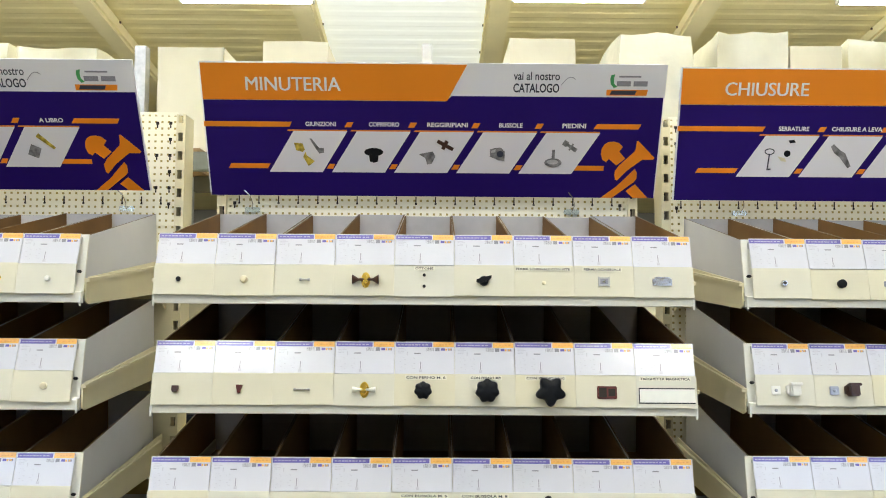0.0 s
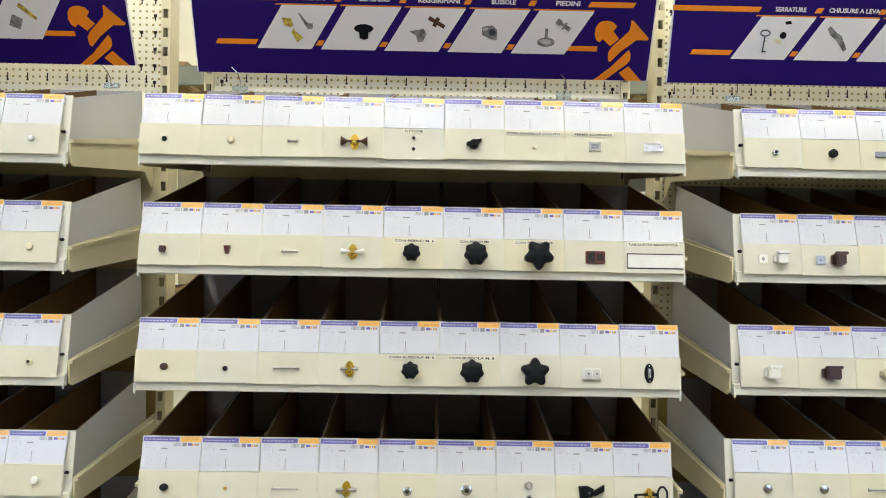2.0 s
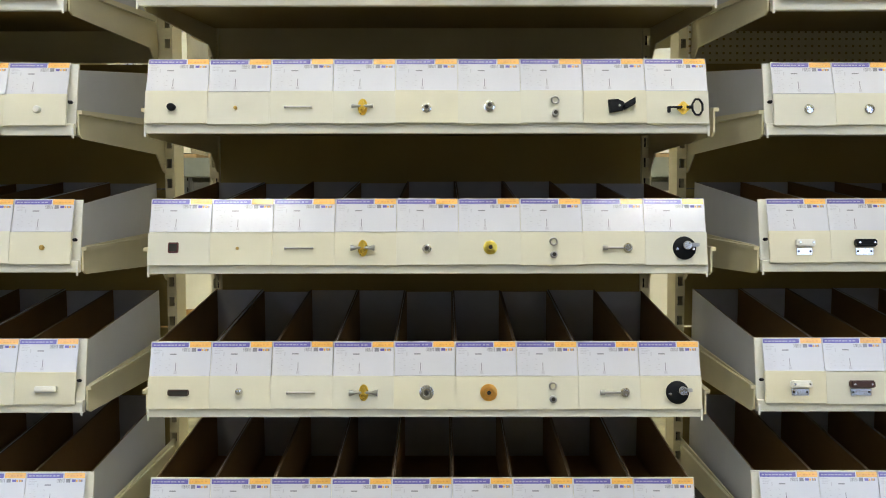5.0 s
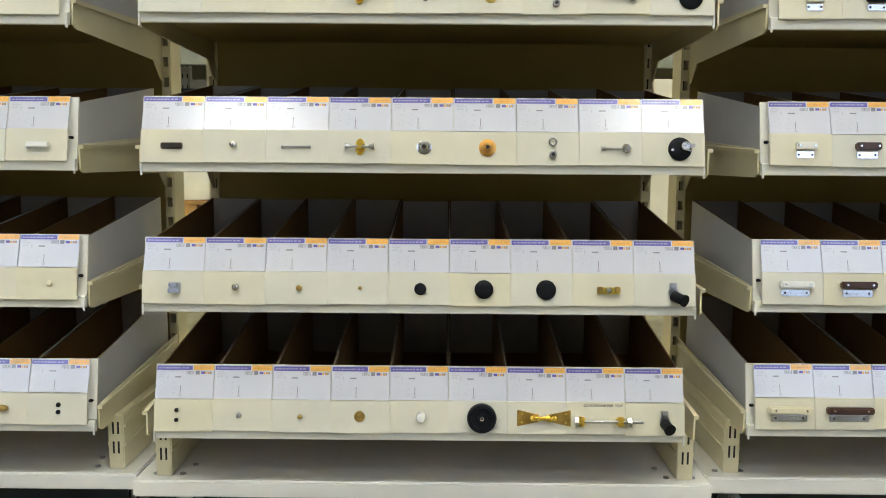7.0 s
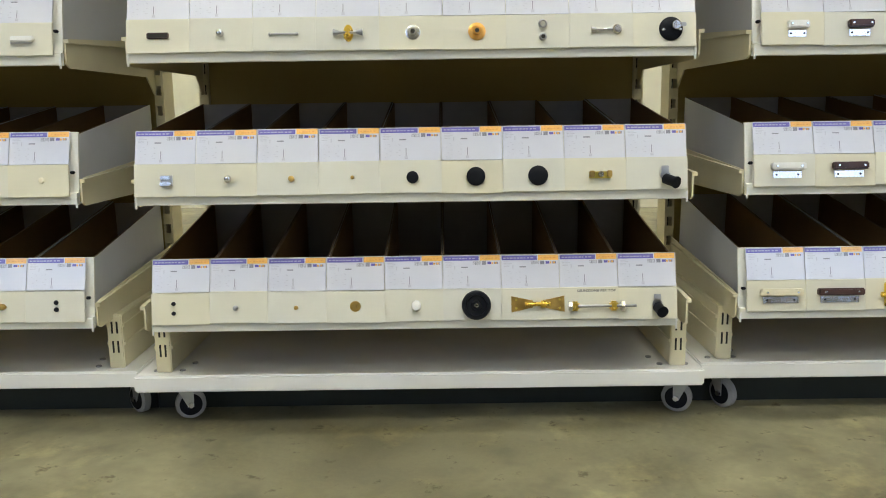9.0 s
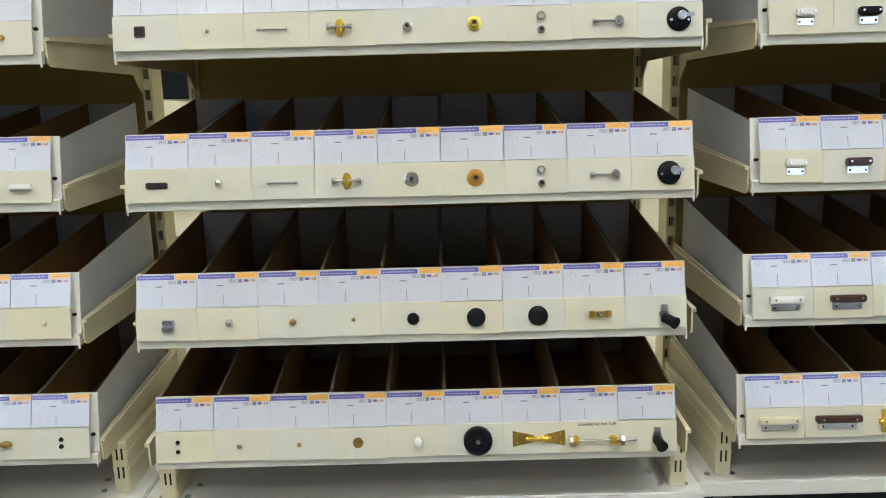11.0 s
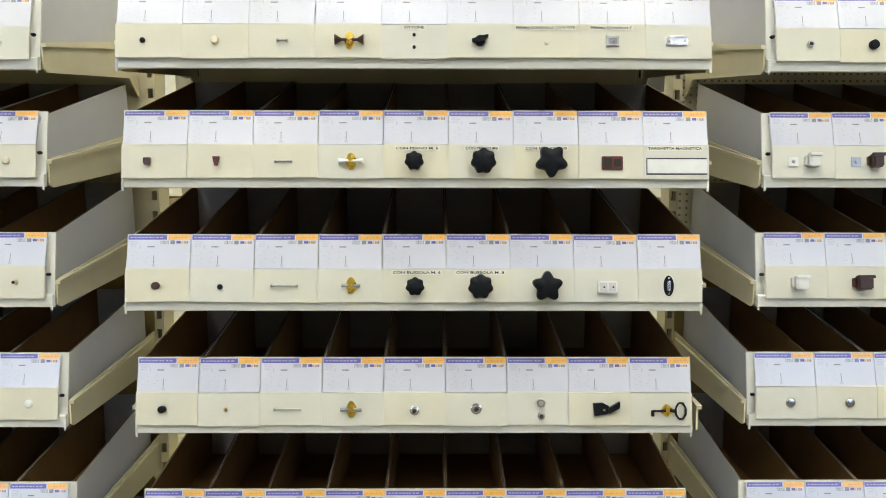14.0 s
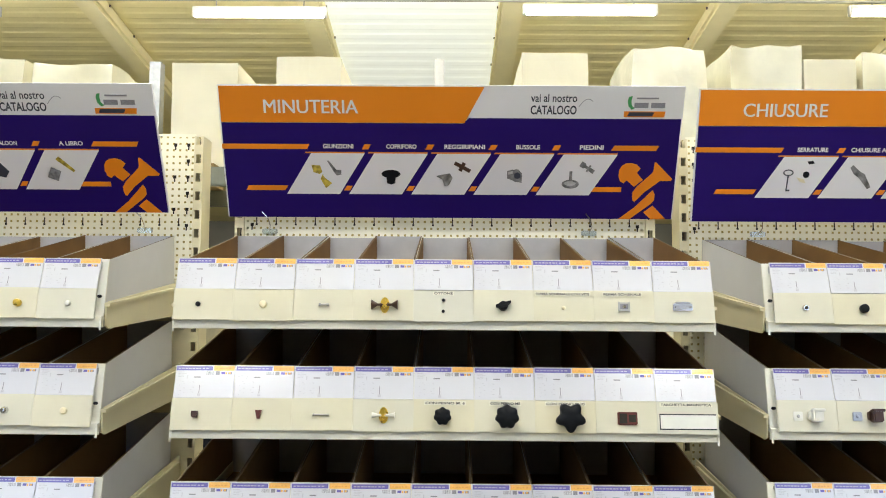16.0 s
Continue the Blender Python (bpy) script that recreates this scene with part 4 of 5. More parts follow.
def side_bolt(m, label):
    head = lathe(B(), [(0.0075, 0), (0.0075, 0.004), (0.0055, 0.006)], 0.016, 0, 18)
    lathe(head, [(0.0035, 0.006), (0.0035, 0.010)], 0.016, 0, 10)
    shaft = rod(B(), (0.012, 0, 0.003), (-0.017, 0, 0.003), 0.0018, 10)
    rod(shaft, (-0.017, 0, 0.003), (-0.024, 0, 0.003), 0.0040, 12)
    return sample("eccentric_bolt", label, "bolt", [("head", head, M_CHROME), ("shaft", shaft, M_STEEL)], m, "eccentric bolts")


def round_lock(m, label, stem=0.0):
    disc = lathe(B(), [(0.0185, 0), (0.0185, 0.002), (0.0165, 0.004), (0.010, 0.005)], seg=30)
    boss = lathe(B(), [(0.0072, 0.004), (0.0072, 0.014), (0.006, 0.016)], 0.002 + stem, 0.003, 18)
    tongue = box(B(), 0.006, 0.021, 0.001, 0.007, 0.010, 0.014, 0.001)
    screws = [("screw", lathe(B(), [(0.0028, 0.004), (0.0022, 0.006)], x, -0.002, 10), M_CHROME) for x in (-0.0125, 0.0135)]
    return sample("adjustable_foot", label, "fitting", [("disc", disc, M_BLACK), ("boss", boss, M_CHROME), ("tongue", tongue, M_STEEL)] + screws, m, "round fittings")


def cam_lock(m, label, flip=1):
    tongue = prism(B(), outline(20, lambda a: 0.008), 0.002, 0.004)
    box(tongue, -0.006, 0.006, -0.004, 0.016, 0.002, 0.004, 0.0008)
    barrel = rod(B(), (0.0, -0.005, 0.004), (0.012 * flip, -0.012, 0.020), 0.0085, 20)
    rim = rod(B(), (0.012 * flip, -0.012, 0.020), (0.0135 * flip, -0.0128, 0.022), 0.0098, 20)
    return sample("cam_lock", label, "lock", [("tongue", tongue, M_STEEL), ("barrel", barrel, M_BLACK), ("rim", rim, M_BLACK)], m, "cam locks")


def block_catch(m, material, label, w=0.022, h=0.024, d=0.016):
    body = box(B(), -w / 2, w / 2, -h / 2, h / 2, 0, d, 0.002)
    box(body, -w * 0.7, -w / 2, -h / 3, h / 3, 0, d * 0.45, 0.001)
    lip = box(B(), -w / 2 - 0.002, w / 2 + 0.002, h / 2 - 0.004, h / 2 + 0.001, d - 0.004, d + 0.003, 0.001)
    return sample("door_catch", label, "catch", [("body", body, material), ("lip", lip, material)], m, "door catches")


def magnet_catch(m, material, label, w=0.034, plate=True, dy=0.006):
    body = box(B(), -w / 2, w / 2, dy - 0.006, dy + 0.006, 0, 0.012, 0.002)
    pieces = [("body", body, material)]
    for s in (-1, 1):
        pieces.append(("screw", lathe(B(), [(0.0022, 0.012), (0.0016, 0.0132)], s * w * 0.36, dy, 10), M_CHROME))
    if plate:
        pl = box(B(), -w * 0.42, w * 0.42, dy - 0.019, dy - 0.008, 0, 0.0016, 0.0006)
        pieces.append(("striker_plate", pl, M_CHROME))
        for s in (-1, 1):
            pieces.append(("plate_hole", lathe(B(), [(0.0018, 0.0016), (0.0018, 0.0020)], s * w * 0.32, dy - 0.0135, 8), M_HOLE))
    return sample("magnetic_catch", label, "catch", pieces, m, "magnetic catches")


def word(bay, row, col, text, w):
    cx, cy = BAYS[bay]
    holder = tagged(new("caption", finish(box(B(), -w / 2 - 0.002, w / 2 + 0.002, 0.0175, 0.0245, 0.0, 0.0004), "caption", M_CAPTION)), "printed caption strip on the sample panel", "caption", group="captions")
    holder.matrix_basis = spot(bay, row, col)
    lettering(text, -w / 2, 0.0188, w, 0.0042, 0.0007, M_INKBLACK, holder)


M_CAPTION = mat("clear_tape", (0.76, 0.74, 0.62), 0.35, 0, 0.02, 40)
S = spot
MID = "mid"
# top shelf
cap(S(MID, 0, 0, -0.012), 0.0042, M_BLACK, "small black round cover cap on the panel")
cap(S(MID, 0, 1, -0.002), 0.0062, M_BEIGE, "cream plastic shelf pin on the panel", 0.008)
bar_pin(S(MID, 0, 2), 0.017, M_STEEL, "short grey steel pin on the panel")
brass_fitting(S(MID, 0, 3, 0.002), 0.044, M_DARK, "brass fitting with a dark spindle", 0.0085)
two_dots(S(MID, 0, 4), 0.019, 0.0028, M_BLACK, "two small black screw caps, one above the other")


def wing_knob(m):
    hub = lathe(B(), [(0.0085, 0), (0.0075, 0.008), (0.005, 0.010)], seg=20)
    wings = prism(B(), [(-0.0125, -0.003), (-0.006, -0.005), (0.006, -0.002), (0.0125, 0.004), (0.0125, 0.008), (0.004, 0.006), (-0.006, 0.002), (-0.0125, 0.001)], 0.004, 0.012, bevel=0.001)
    sample("wing_knob", "small black plastic wing knob on the panel", "knob", [("hub", hub, M_BLACK), ("wings", wings, M_BLACK)], m)


wing_knob(S(MID, 0, 5))
cap(S(MID, 0, 6, 0.001, -0.003), 0.0032, M_BEIGE, "tiny beige back-panel clip", 0.005)
sample("back_panel_clip", "grey metal back-panel clip with a centre screw", "clip", [("plate", prism(B(), [(-0.0095, -0.0085), (-0.006, -0.007), (0.006, -0.007), (0.0095, -0.0085), (0.0095, 0.0085), (0.006, 0.007), (-0.006, 0.007), (-0.0095, 0.0085)], 0, 0.003), M_GALV), ("recess", box(B(), -0.0065, 0.0065, -0.0045, 0.0045, 0.003, 0.0034), M_INKGREY), ("screw", lathe(B(), [(0.0032, 0.0034), (0.0022, 0.005)], seg=12), M_CHROME)], S(MID, 0, 7, 0.002))
sample("chrome_plate", "bright chromed rectangular plate on the panel", "plate", [("plate", box(B(), -0.0165, 0.0165, -0.006, 0.006, 0, 0.002, 0.0006), M_CHROME), ("upper_lip", box(B(), -0.013, 0.013, 0.006, 0.0085, 0, 0.004, 0.0008), M_CHROME), ("hole", lathe(B(), [(0.0012, 0.002), (0.0012, 0.0024)], -0.012, 0, 8), M_HOLE), ("hole", lathe(B(), [(0.0012, 0.002), (0.0012, 0.0024)], 0.012, 0, 8), M_HOLE)], S(MID, 0, 8, 0.0))
# second shelf
sample("shelf_peg", "dark brown half-round shelf peg", "peg", [("peg", prism(B(), [(-0.005, 0.005), (0.005, 0.005), (0.005, -0.002), (0.003, -0.006), (-0.003, -0.006), (-0.0055, -0.002)], 0, 0.007, bevel=0.001), M_DARK)], S(MID, 1, 0, -0.016))
sample("shelf_peg", "small oxblood triangular shelf peg", "peg", [("peg", prism(B(), [(-0.0055, 0.007), (0.0055, 0.007), (0.002, -0.007), (-0.002, -0.007)], 0, 0.006, bevel=0.001), M_RED)], S(MID, 1, 1, -0.010))
bar_pin(S(MID, 1, 2, -0.006), 0.027, M_STEEL, "grey steel pin on the panel", 0.0014)
brass_fitting(S(MID, 1, 3, -0.002), 0.038, M_WHITE, "brass fitting with a white plastic spindle", 0.0052)
star_knob(S(MID, 1, 4, -0.004, -0.001), 0.0150, 7, 0.13, "small black seven-lobed knob on the panel")
star_knob(S(MID, 1, 5, 0.002, -0.001), 0.0200, 7, 0.13, "medium black seven-lobed knob on the panel")
star_knob(S(MID, 1, 6, 0.006, -0.001, 36), 0.0255, 5, 0.30, "large black star-shaped knob on the panel")
sample("drawer_tray", "oxblood plastic rectangular recess fitting", "fitting", [("frame", box(B(), -0.0165, 0.0165, -0.0105, 0.0105, 0, 0.003, 0.001), M_RED), ("recess", box(B(), -0.0135, -0.001, -0.008, 0.008, 0.003, 0.0034), M_HOLE), ("recess", box(B(), 0.002, 0.0135, -0.006, 0.006, 0.003, 0.0034), M_HOLE)], S(MID, 1, 7, 0.002, -0.002))
sample("magnetic_name_plate", "white magnetic name plate with a black border", "plate", [("border", box(B(), -0.047, 0.047, -0.020, 0.006, 0, 0.001), M_INKBLACK), ("face", box(B(), -0.0455, 0.047, -0.018, 0.004, 0.001, 0.0018), M_WHITE)], S(MID, 1, 8, 0.002, 0.0))
# third shelf
cap(S(MID, 2, 0, -0.010), 0.0068, M_DARK, "brown oval cover cap on the panel", 0.004, 0.85)
cap(S(MID, 2, 1, -0.009, -0.002), 0.0042, M_BLACK, "small black round cover cap on the panel")
bar_pin(S(MID, 2, 2, -0.008), 0.043, M_STEEL, "long thin grey steel pin on the panel")
brass_fitting(S(MID, 2, 3, -0.003), 0.030, M_STEEL, "brass fitting with a short steel spindle", 0.0028)
star_knob(S(MID, 2, 4, -0.002, -0.001), 0.0150, 7, 0.13, "small black seven-lobed knob on the panel")
star_knob(S(MID, 2, 5, 0.0, -0.001), 0.0200, 7, 0.13, "medium black seven-lobed knob on the panel")
star_knob(S(MID, 2, 6, 0.004, -0.001), 0.0245, 5, 0.30, "large black star-shaped knob on the panel")
sample("double_socket", "white plastic double socket fitting", "fitting", [("body", box(B(), -0.0155, 0.0155, -0.010, 0.010, 0, 0.008, 0.0015), M_WHITE), ("face", box(B(), -0.0125, -0.001, -0.006, 0.007, 0.008, 0.0095, 0.0006), M_CARTON), ("face", box(B(), 0.001, 0.0125, -0.006, 0.007, 0.008, 0.0095, 0.0006), M_CARTON), ("hole", lathe(B(), [(0.0016, 0.0095), (0.0016, 0.0099)], -0.006, 0, 8), M_HOLE), ("hole", lathe(B(), [(0.0016, 0.0095), (0.0016, 0.0099)], 0.008, 0, 8), M_HOLE)], S(MID, 2, 7, 0.0, -0.002))
sample("keyhole_escutcheon", "black oval keyhole escutcheon with a chrome centre", "escutcheon", [("oval", prism(B(), outline(32, lambda a: 0.0165 / math.sqrt((2.1 * math.cos(a)) ** 2 + math.sin(a) ** 2)), 0, 0.003, bevel=0.0006), M_BLACK), ("centre", box(B(), -0.0028, 0.0028, -0.008, 0.008, 0.003, 0.0044, 0.0008), M_CHROME), ("screw", lathe(B(), [(0.0022, 0.003), (0.0016, 0.0044)], 0, 0.0122, 10), M_CHROME), ("screw", lathe(B(), [(0.0022, 0.003), (0.0016, 0.0044)], 0, -0.0122, 10), M_CHROME)], S(MID, 2, 8, -0.003))
# fourth shelf
cap(S(MID, 3, 0, -0.008), 0.0068, M_BLACK, "black rounded cover cap on the panel", 0.008, 0.85)
cap(S(MID, 3, 1, -0.007, -0.001), 0.0030, M_BRONZE, "tiny brown screw head on the panel")
bar_pin(S(MID, 3, 2, -0.008), 0.044, M_STEEL, "long thin grey steel pin on the panel", 0.0012)
brass_fitting(S(MID, 3, 3, -0.006), 0.034, M_STEEL, "brass fitting with a steel spindle", 0.0032)
nut(S(MID, 3, 4, -0.005, -0.002), 0.0052, M_CHROME, "small chromed threaded nut on the panel", 0.0075)
nut(S(MID, 3, 5, -0.006, 0.001), 0.0058, M_CHROME, "chromed flanged nut on the panel", 0.0088)
ring_and_nut(S(MID, 3, 6, -0.002), "steel ring above a small threaded bush")
sample("folding_latch", "black folded metal latch with a screw", "latch", [("base", prism(B(), [(-0.021, 0.008), (-0.019, -0.012), (0.002, -0.009), (0.004, 0.004), (-0.006, 0.009)], 0, 0.008, bevel=0.001), M_BLACK), ("arm", prism(B(), [(0.002, 0.0), (0.004, -0.008), (0.021, 0.001), (0.021, 0.011), (0.012, 0.006)], 0.003, 0.012, bevel=0.001), M_BLACK), ("screw", lathe(B(), [(0.0028, 0.008), (0.002, 0.0098)], -0.004, -0.002, 12), M_CHROME)], S(MID, 3, 7, 0.002, 0.002))


def old_key(m):
    key = rod(B(), (-0.024, 0, 0.006), (0.010, 0, 0.006), 0.0018, 12)
    box(key, -0.0265, -0.0215, -0.009, 0.001, 0.004, 0.008, 0.0008)
    rod(key, (0.008, 0, 0.006), (0.013, 0, 0.006), 0.0028, 12)
    pts = [(0.021 + 0.0085 * math.cos(2 * math.pi * k / 8 + math.pi / 8), 0.0135 * math.sin(2 * math.pi * k / 8 + math.pi / 8), 0.006) for k in range(8)]
    bow = B()
    for a, b in zip(pts, pts[1:] + pts[:1]):
        rod(bow, a, b, 0.0017, 10)
    plate = prism(B(), outline(20, lambda a: 0.0095 * (1 + 0.12 * math.cos(4 * a))), 0, 0.002)
    sample("key", "black old-style key with an octagonal bow held by a brass clip", "key", [("shank", key, M_BLACK), ("bow", bow, M_BLACK), ("brass_clip", plate, M_BRASS), ("clasp", box(B(), -0.003, 0.003, -0.006, 0.008, 0.002, 0.010, 0.002), M_BRASS)], m)


old_key(S(MID, 3, 8, 0.0, -0.002))
# fifth shelf
sample("square_cap", "dark red-brown square cover cap", "cap", [("rim", box(B(), -0.0085, 0.0085, -0.0085, 0.0085, 0, 0.003, 0.0012), M_RED), ("recess", box(B(), -0.0062, 0.0062, -0.0062, 0.0062, 0.003, 0.0034), M_HOLE)], S(MID, 4, 0, -0.008, 0.001))
cap(S(MID, 4, 1, -0.006, 0.0), 0.0026, M_BRONZE, "tiny bronze screw head on the panel")
bar_pin(S(MID, 4, 2, -0.008), 0.046, M_STEEL, "long thin grey steel pin on the panel", 0.0013)
brass_fitting(S(MID, 4, 3, -0.006), 0.038, M_STEEL, "brass fitting with a dark steel spindle", 0.0052)
nut(S(MID, 4, 4, -0.004, -0.001), 0.0055, M_CHROME, "small chromed threaded nut on the panel", 0.0072)
nut(S(MID, 4, 5, -0.003, 0.001), 0.0062, M_GOLD, "yellow flanged threaded nut on the panel", 0.0112)
ring_and_nut(S(MID, 4, 6, -0.002), "steel ring above a small threaded bush")
side_bolt(S(MID, 4, 7, 0.0), "chromed eccentric bolt lying sideways")
round_lock(S(MID, 4, 8, 0.006, 0.0), "black round fitting with a chromed boss")
# sixth shelf
sample("slot_cap", "dark brown slot-shaped cover cap", "cap", [("rim", box(B(), -0.0175, 0.0175, -0.0050, 0.0050, 0, 0.003, 0.0015), M_DARK), ("recess", box(B(), -0.015, 0.015, -0.0030, 0.0030, 0.003, 0.0034), M_HOLE)], S(MID, 5, 0, 0.002))
cap(S(MID, 5, 1, 0.0, 0.002), 0.0052, M_CHROME, "small chromed hook on the panel", 0.012, 1.1)
bar_pin(S(MID, 5, 2, -0.001), 0.046, M_STEEL, "long thin grey steel pin on the panel", 0.0016)
brass_fitting(S(MID, 5, 3, 0.0), 0.046, M_STEEL, "brass fitting with a long steel spindle", 0.0056)
nut(S(MID, 5, 4, 0.001), 0.0058, M_CHROME, "chromed round flange nut on the panel", 0.0118)
nut(S(MID, 5, 5, 0.001), 0.0062, M_COPPER, "orange passivated flange nut on the panel", 0.0138)
ring_and_nut(S(MID, 5, 6, 0.004), "steel ring above a small threaded bush")
side_bolt(S(MID, 5, 7, 0.004), "chromed eccentric bolt lying sideways")
round_lock(S(MID, 5, 8, 0.004, 0.0), "black round fitting with a chromed tongue", 0.004)
# seventh shelf
sample("glass_clip", "folded chromed steel shelf clip", "clip", [("lower", box(B(), -0.009, 0.009, -0.009, -0.003, 0, 0.010, 0.001), M_CHROME), ("upper", box(B(), -0.009, 0.006, 0.001, 0.007, 0, 0.007, 0.001), M_CHROME), ("back", box(B(), -0.0095, 0.0095, -0.009, 0.008, 0, 0.002), M_STEEL)], S(MID, 6, 0, 0.002))
cap(S(MID, 6, 1, 0.001, 0.001), 0.0052, M_CHROME, "small chromed shelf stud on the panel", 0.012, 1.2)
cap(S(MID, 6, 2, 0.003, 0.0), 0.0048, M_BRONZE, "small bronze shelf stud on the panel", 0.009)
cap(S(MID, 6, 3, 0.001, 0.001), 0.0030, M_BRONZE, "tiny bronze screw head on the panel")
for c, r in ((4, 0.0098), (5, 0.0152), (6, 0.0160)):
    cap(S(MID, 6, c, 0.0 if c > 4 else -0.002), r, M_BLACK, "flat black rubber disc foot on the panel", 0.006)
sample("roller_catch", "brass and steel roller catch", "catch", [("base", box(B(), -0.018, 0.018, -0.006, 0.005, 0, 0.003, 0.0008), M_GOLD), ("jaw", box(B(), -0.018, -0.010, -0.004, 0.006, 0.003, 0.010, 0.001), M_BRONZE), ("jaw", box(B(), 0.010, 0.018, -0.004, 0.006, 0.003, 0.010, 0.001), M_BRONZE), ("roller", lathe(B(), [(0.0048, 0.003), (0.0048, 0.010), (0.003, 0.012)], 0, 0, 14), M_CHROME)], S(MID, 6, 7, 0.0))
cam_lock(S(MID, 6, 8, 0.004, -0.003), "steel cam lock with a black barrel")
# bottom shelf
two_dots(S(MID, 7, 0), 0.016, 0.0036, M_BLACK, "two small black screw caps, one above the other")
cap(S(MID, 7, 1, 0.003, 0.0), 0.0042, M_STEEL, "small steel stud on the panel", 0.007)
cap(S(MID, 7, 2, 0.003, -0.001), 0.0036, M_BRONZE, "small bronze stud on the panel", 0.006)
sample("ring_plate", "cream disc with a thin brass ring and a dark centre", "plate", [("disc", lathe(B(), [(0.0078, 0), (0.0078, 0.0012)], seg=24), M_BEIGE), ("rim", lathe(lathe(B(), [(0.0090, 0), (0.0090, 0.0016), (0.0079, 0.0018)], seg=24), [(0.0079, 0.0010), (0.0079, 0.0012)], seg=24), M_BRONZE), ("centre", lathe(B(), [(0.0026, 0.0018), (0.0022, 0.0040)], seg=12), M_BRONZE)], S(MID, 7, 3, 0.001))
cap(S(MID, 7, 4, 0.002), 0.0078, M_WHITE, "white plastic knob on the panel", 0.012, 1.1)


def wheel_sample(m):
    tyre = lathe(B(), [(0.0225, 0), (0.0240, 0.003), (0.0240, 0.012), (0.0222, 0.015), (0.0175, 0.0155), (0.0165, 0.012), (0.009, 0.012), (0.0075, 0.0145), (0.003, 0.0145)], seg=40)
    hub = lathe(B(), [(0.0036, 0.0145), (0.0036, 0.017), (0.0024, 0.0172)], seg=14)
    hole = lathe(B(), [(0.0016, 0.0172), (0.0016, 0.0175)], seg=10)
    sample("wheel", "black plastic wheel with a steel hub on the panel", "wheel", [("tyre", tyre, M_BLACK), ("hub", hub, M_CHROME), ("bore", hole, M_HOLE)], m)


wheel_sample(S(MID, 7, 5, 0.001, 0.0))


def bow_tie(m):
    l = prism(B(), [(-0.044, 0.0135), (-0.009, 0.006), (-0.005, 0.0), (-0.009, -0.006), (-0.044, -0.0135)], 0, 0.002, bevel=0.0004)
    r = prism(B(), [(0.044, 0.0135), (0.044, -0.0135), (0.009, -0.006), (0.005, 0.0), (0.009, 0.006)], 0, 0.002, bevel=0.0004)
    pin = rod(B(), (-0.022, 0, 0.006), (0.020, 0, 0.006), 0.0035, 12)
    rod(pin, (0.004, 0, 0.006), (0.012, 0, 0.006), 0.0060, 12)
    holes = B()
    for x, y in ((-0.036, 0.007), (-0.036, -0.007), (0.036, 0.007), (0.036, -0.007)):
        lathe(holes, [(0.0020, 0.002), (0.0020, 0.0024)], x, y, 8)
    sample("joining_plate", "bow-tie shaped aged brass joining plate with a pin", "plate", [("plate", l, M_BRONZE), ("plate", r, M_BRONZE), ("pin", pin, M_BRASS), ("screw_hole", holes, M_GOLD)], m)


bow_tie(S(MID, 7, 6, 0.003))


def top_joint(m):
    rodp = rod(B(), (-0.036, 0, 0.009), (0.062, 0, 0.009), 0.0024, 12)
    shoes = [("shoe", box(B(), x - 0.008, x + 0.006, -0.008, 0.008, 0.001, 0.013, 0.003), M_BRASS) for x in (-0.038, 0.026)]
    hexes = [("nut", rod(B(), (x, 0, 0.009), (x + 0.006, 0, 0.009), 0.009, 6), M_CHROME) for x in (-0.050, 0.036)]
    sample("worktop_joint", "brass and chrome worktop joining bolt lying sideways", "bolt", [("rod", rodp, M_STEEL)] + shoes + hexes, m)


top_joint(S(MID, 7, 7, 0.002, -0.004))
cam_lock(S(MID, 7, 8, 0.000, -0.002), "steel cam lock with a black barrel", 0.3)
for row, col, text, w in ((0, 4, "OTTONE", 0.031), (0, 5, "CON PERNO M. 5", 0.064), (0, 6, "FERMA SCHIENALE CON VITE", 0.090), (0, 7, "FERMA SCHIENALE", 0.063), (1, 4, "CON PERNO M. 6", 0.066), (1, 5, "CON PERNO M8", 0.050),
                          (1, 6, "CON PERNO M.10", 0.064), (1, 8, "TARGHETTA MAGNETICA", 0.084), (2, 4, "CON BUSSOLA M. 6", 0.076), (2, 5, "CON BUSSOLA M. 8", 0.076), (2, 6, "CON BUSSOLA M. 10", 0.080), (7, 7, "GIUNZIONE PER TOP", 0.064)):
    word(MID, row, col, text, w)

# the bay of locks and latches
R = "right"
nut(S(R, 0, 0, 0.002), 0.0058, M_CHROME, "small chromed ring nut on the panel")
nut(S(R, 0, 1, 0.002), 0.0075, M_BLACK, "black round button with a chrome centre", 0.0, False)
sample("dark_strip", "dark grey plastic strip on the panel", "strip", [("strip", box(B(), -0.025, 0.025, -0.005, 0.005, 0, 0.004, 0.001), M_INKGREY)], S(R, 0, 2, 0.0))
for row, col, mt, lab in ((1, 0, M_WHITE, "cream plastic touch catch with its striker"), (1, 1, M_DARK, "dark brown plastic touch catch with its striker")):
    block_catch(S(R, row, col, 0.012, 0.001), mt, lab, 0.017, 0.021, 0.018)
    sample("striker_plate", "small square striker plate beside its catch", "plate", [("plate", box(B(), -0.008, 0.008, -0.0075, 0.0075, 0, 0.003, 0.001), M_WHITE if col == 0 else M_STEEL), ("screw", lathe(B(), [(0.003, 0.003), (0.002, 0.0045)], seg=10), M_STEEL)], S(R, row, col, -0.017, 0.0))
block_catch(S(R, 2, 0, 0.004), M_WHITE, "cream plastic door catch on the panel", 0.020, 0.022)
block_catch(S(R, 2, 1, 0.006), M_DARK, "dark brown plastic door catch on the panel", 0.024, 0.022)
block_catch(S(R, 2, 2, 0.004), M_BEIGE, "beige plastic door catch on the panel", 0.020, 0.016)
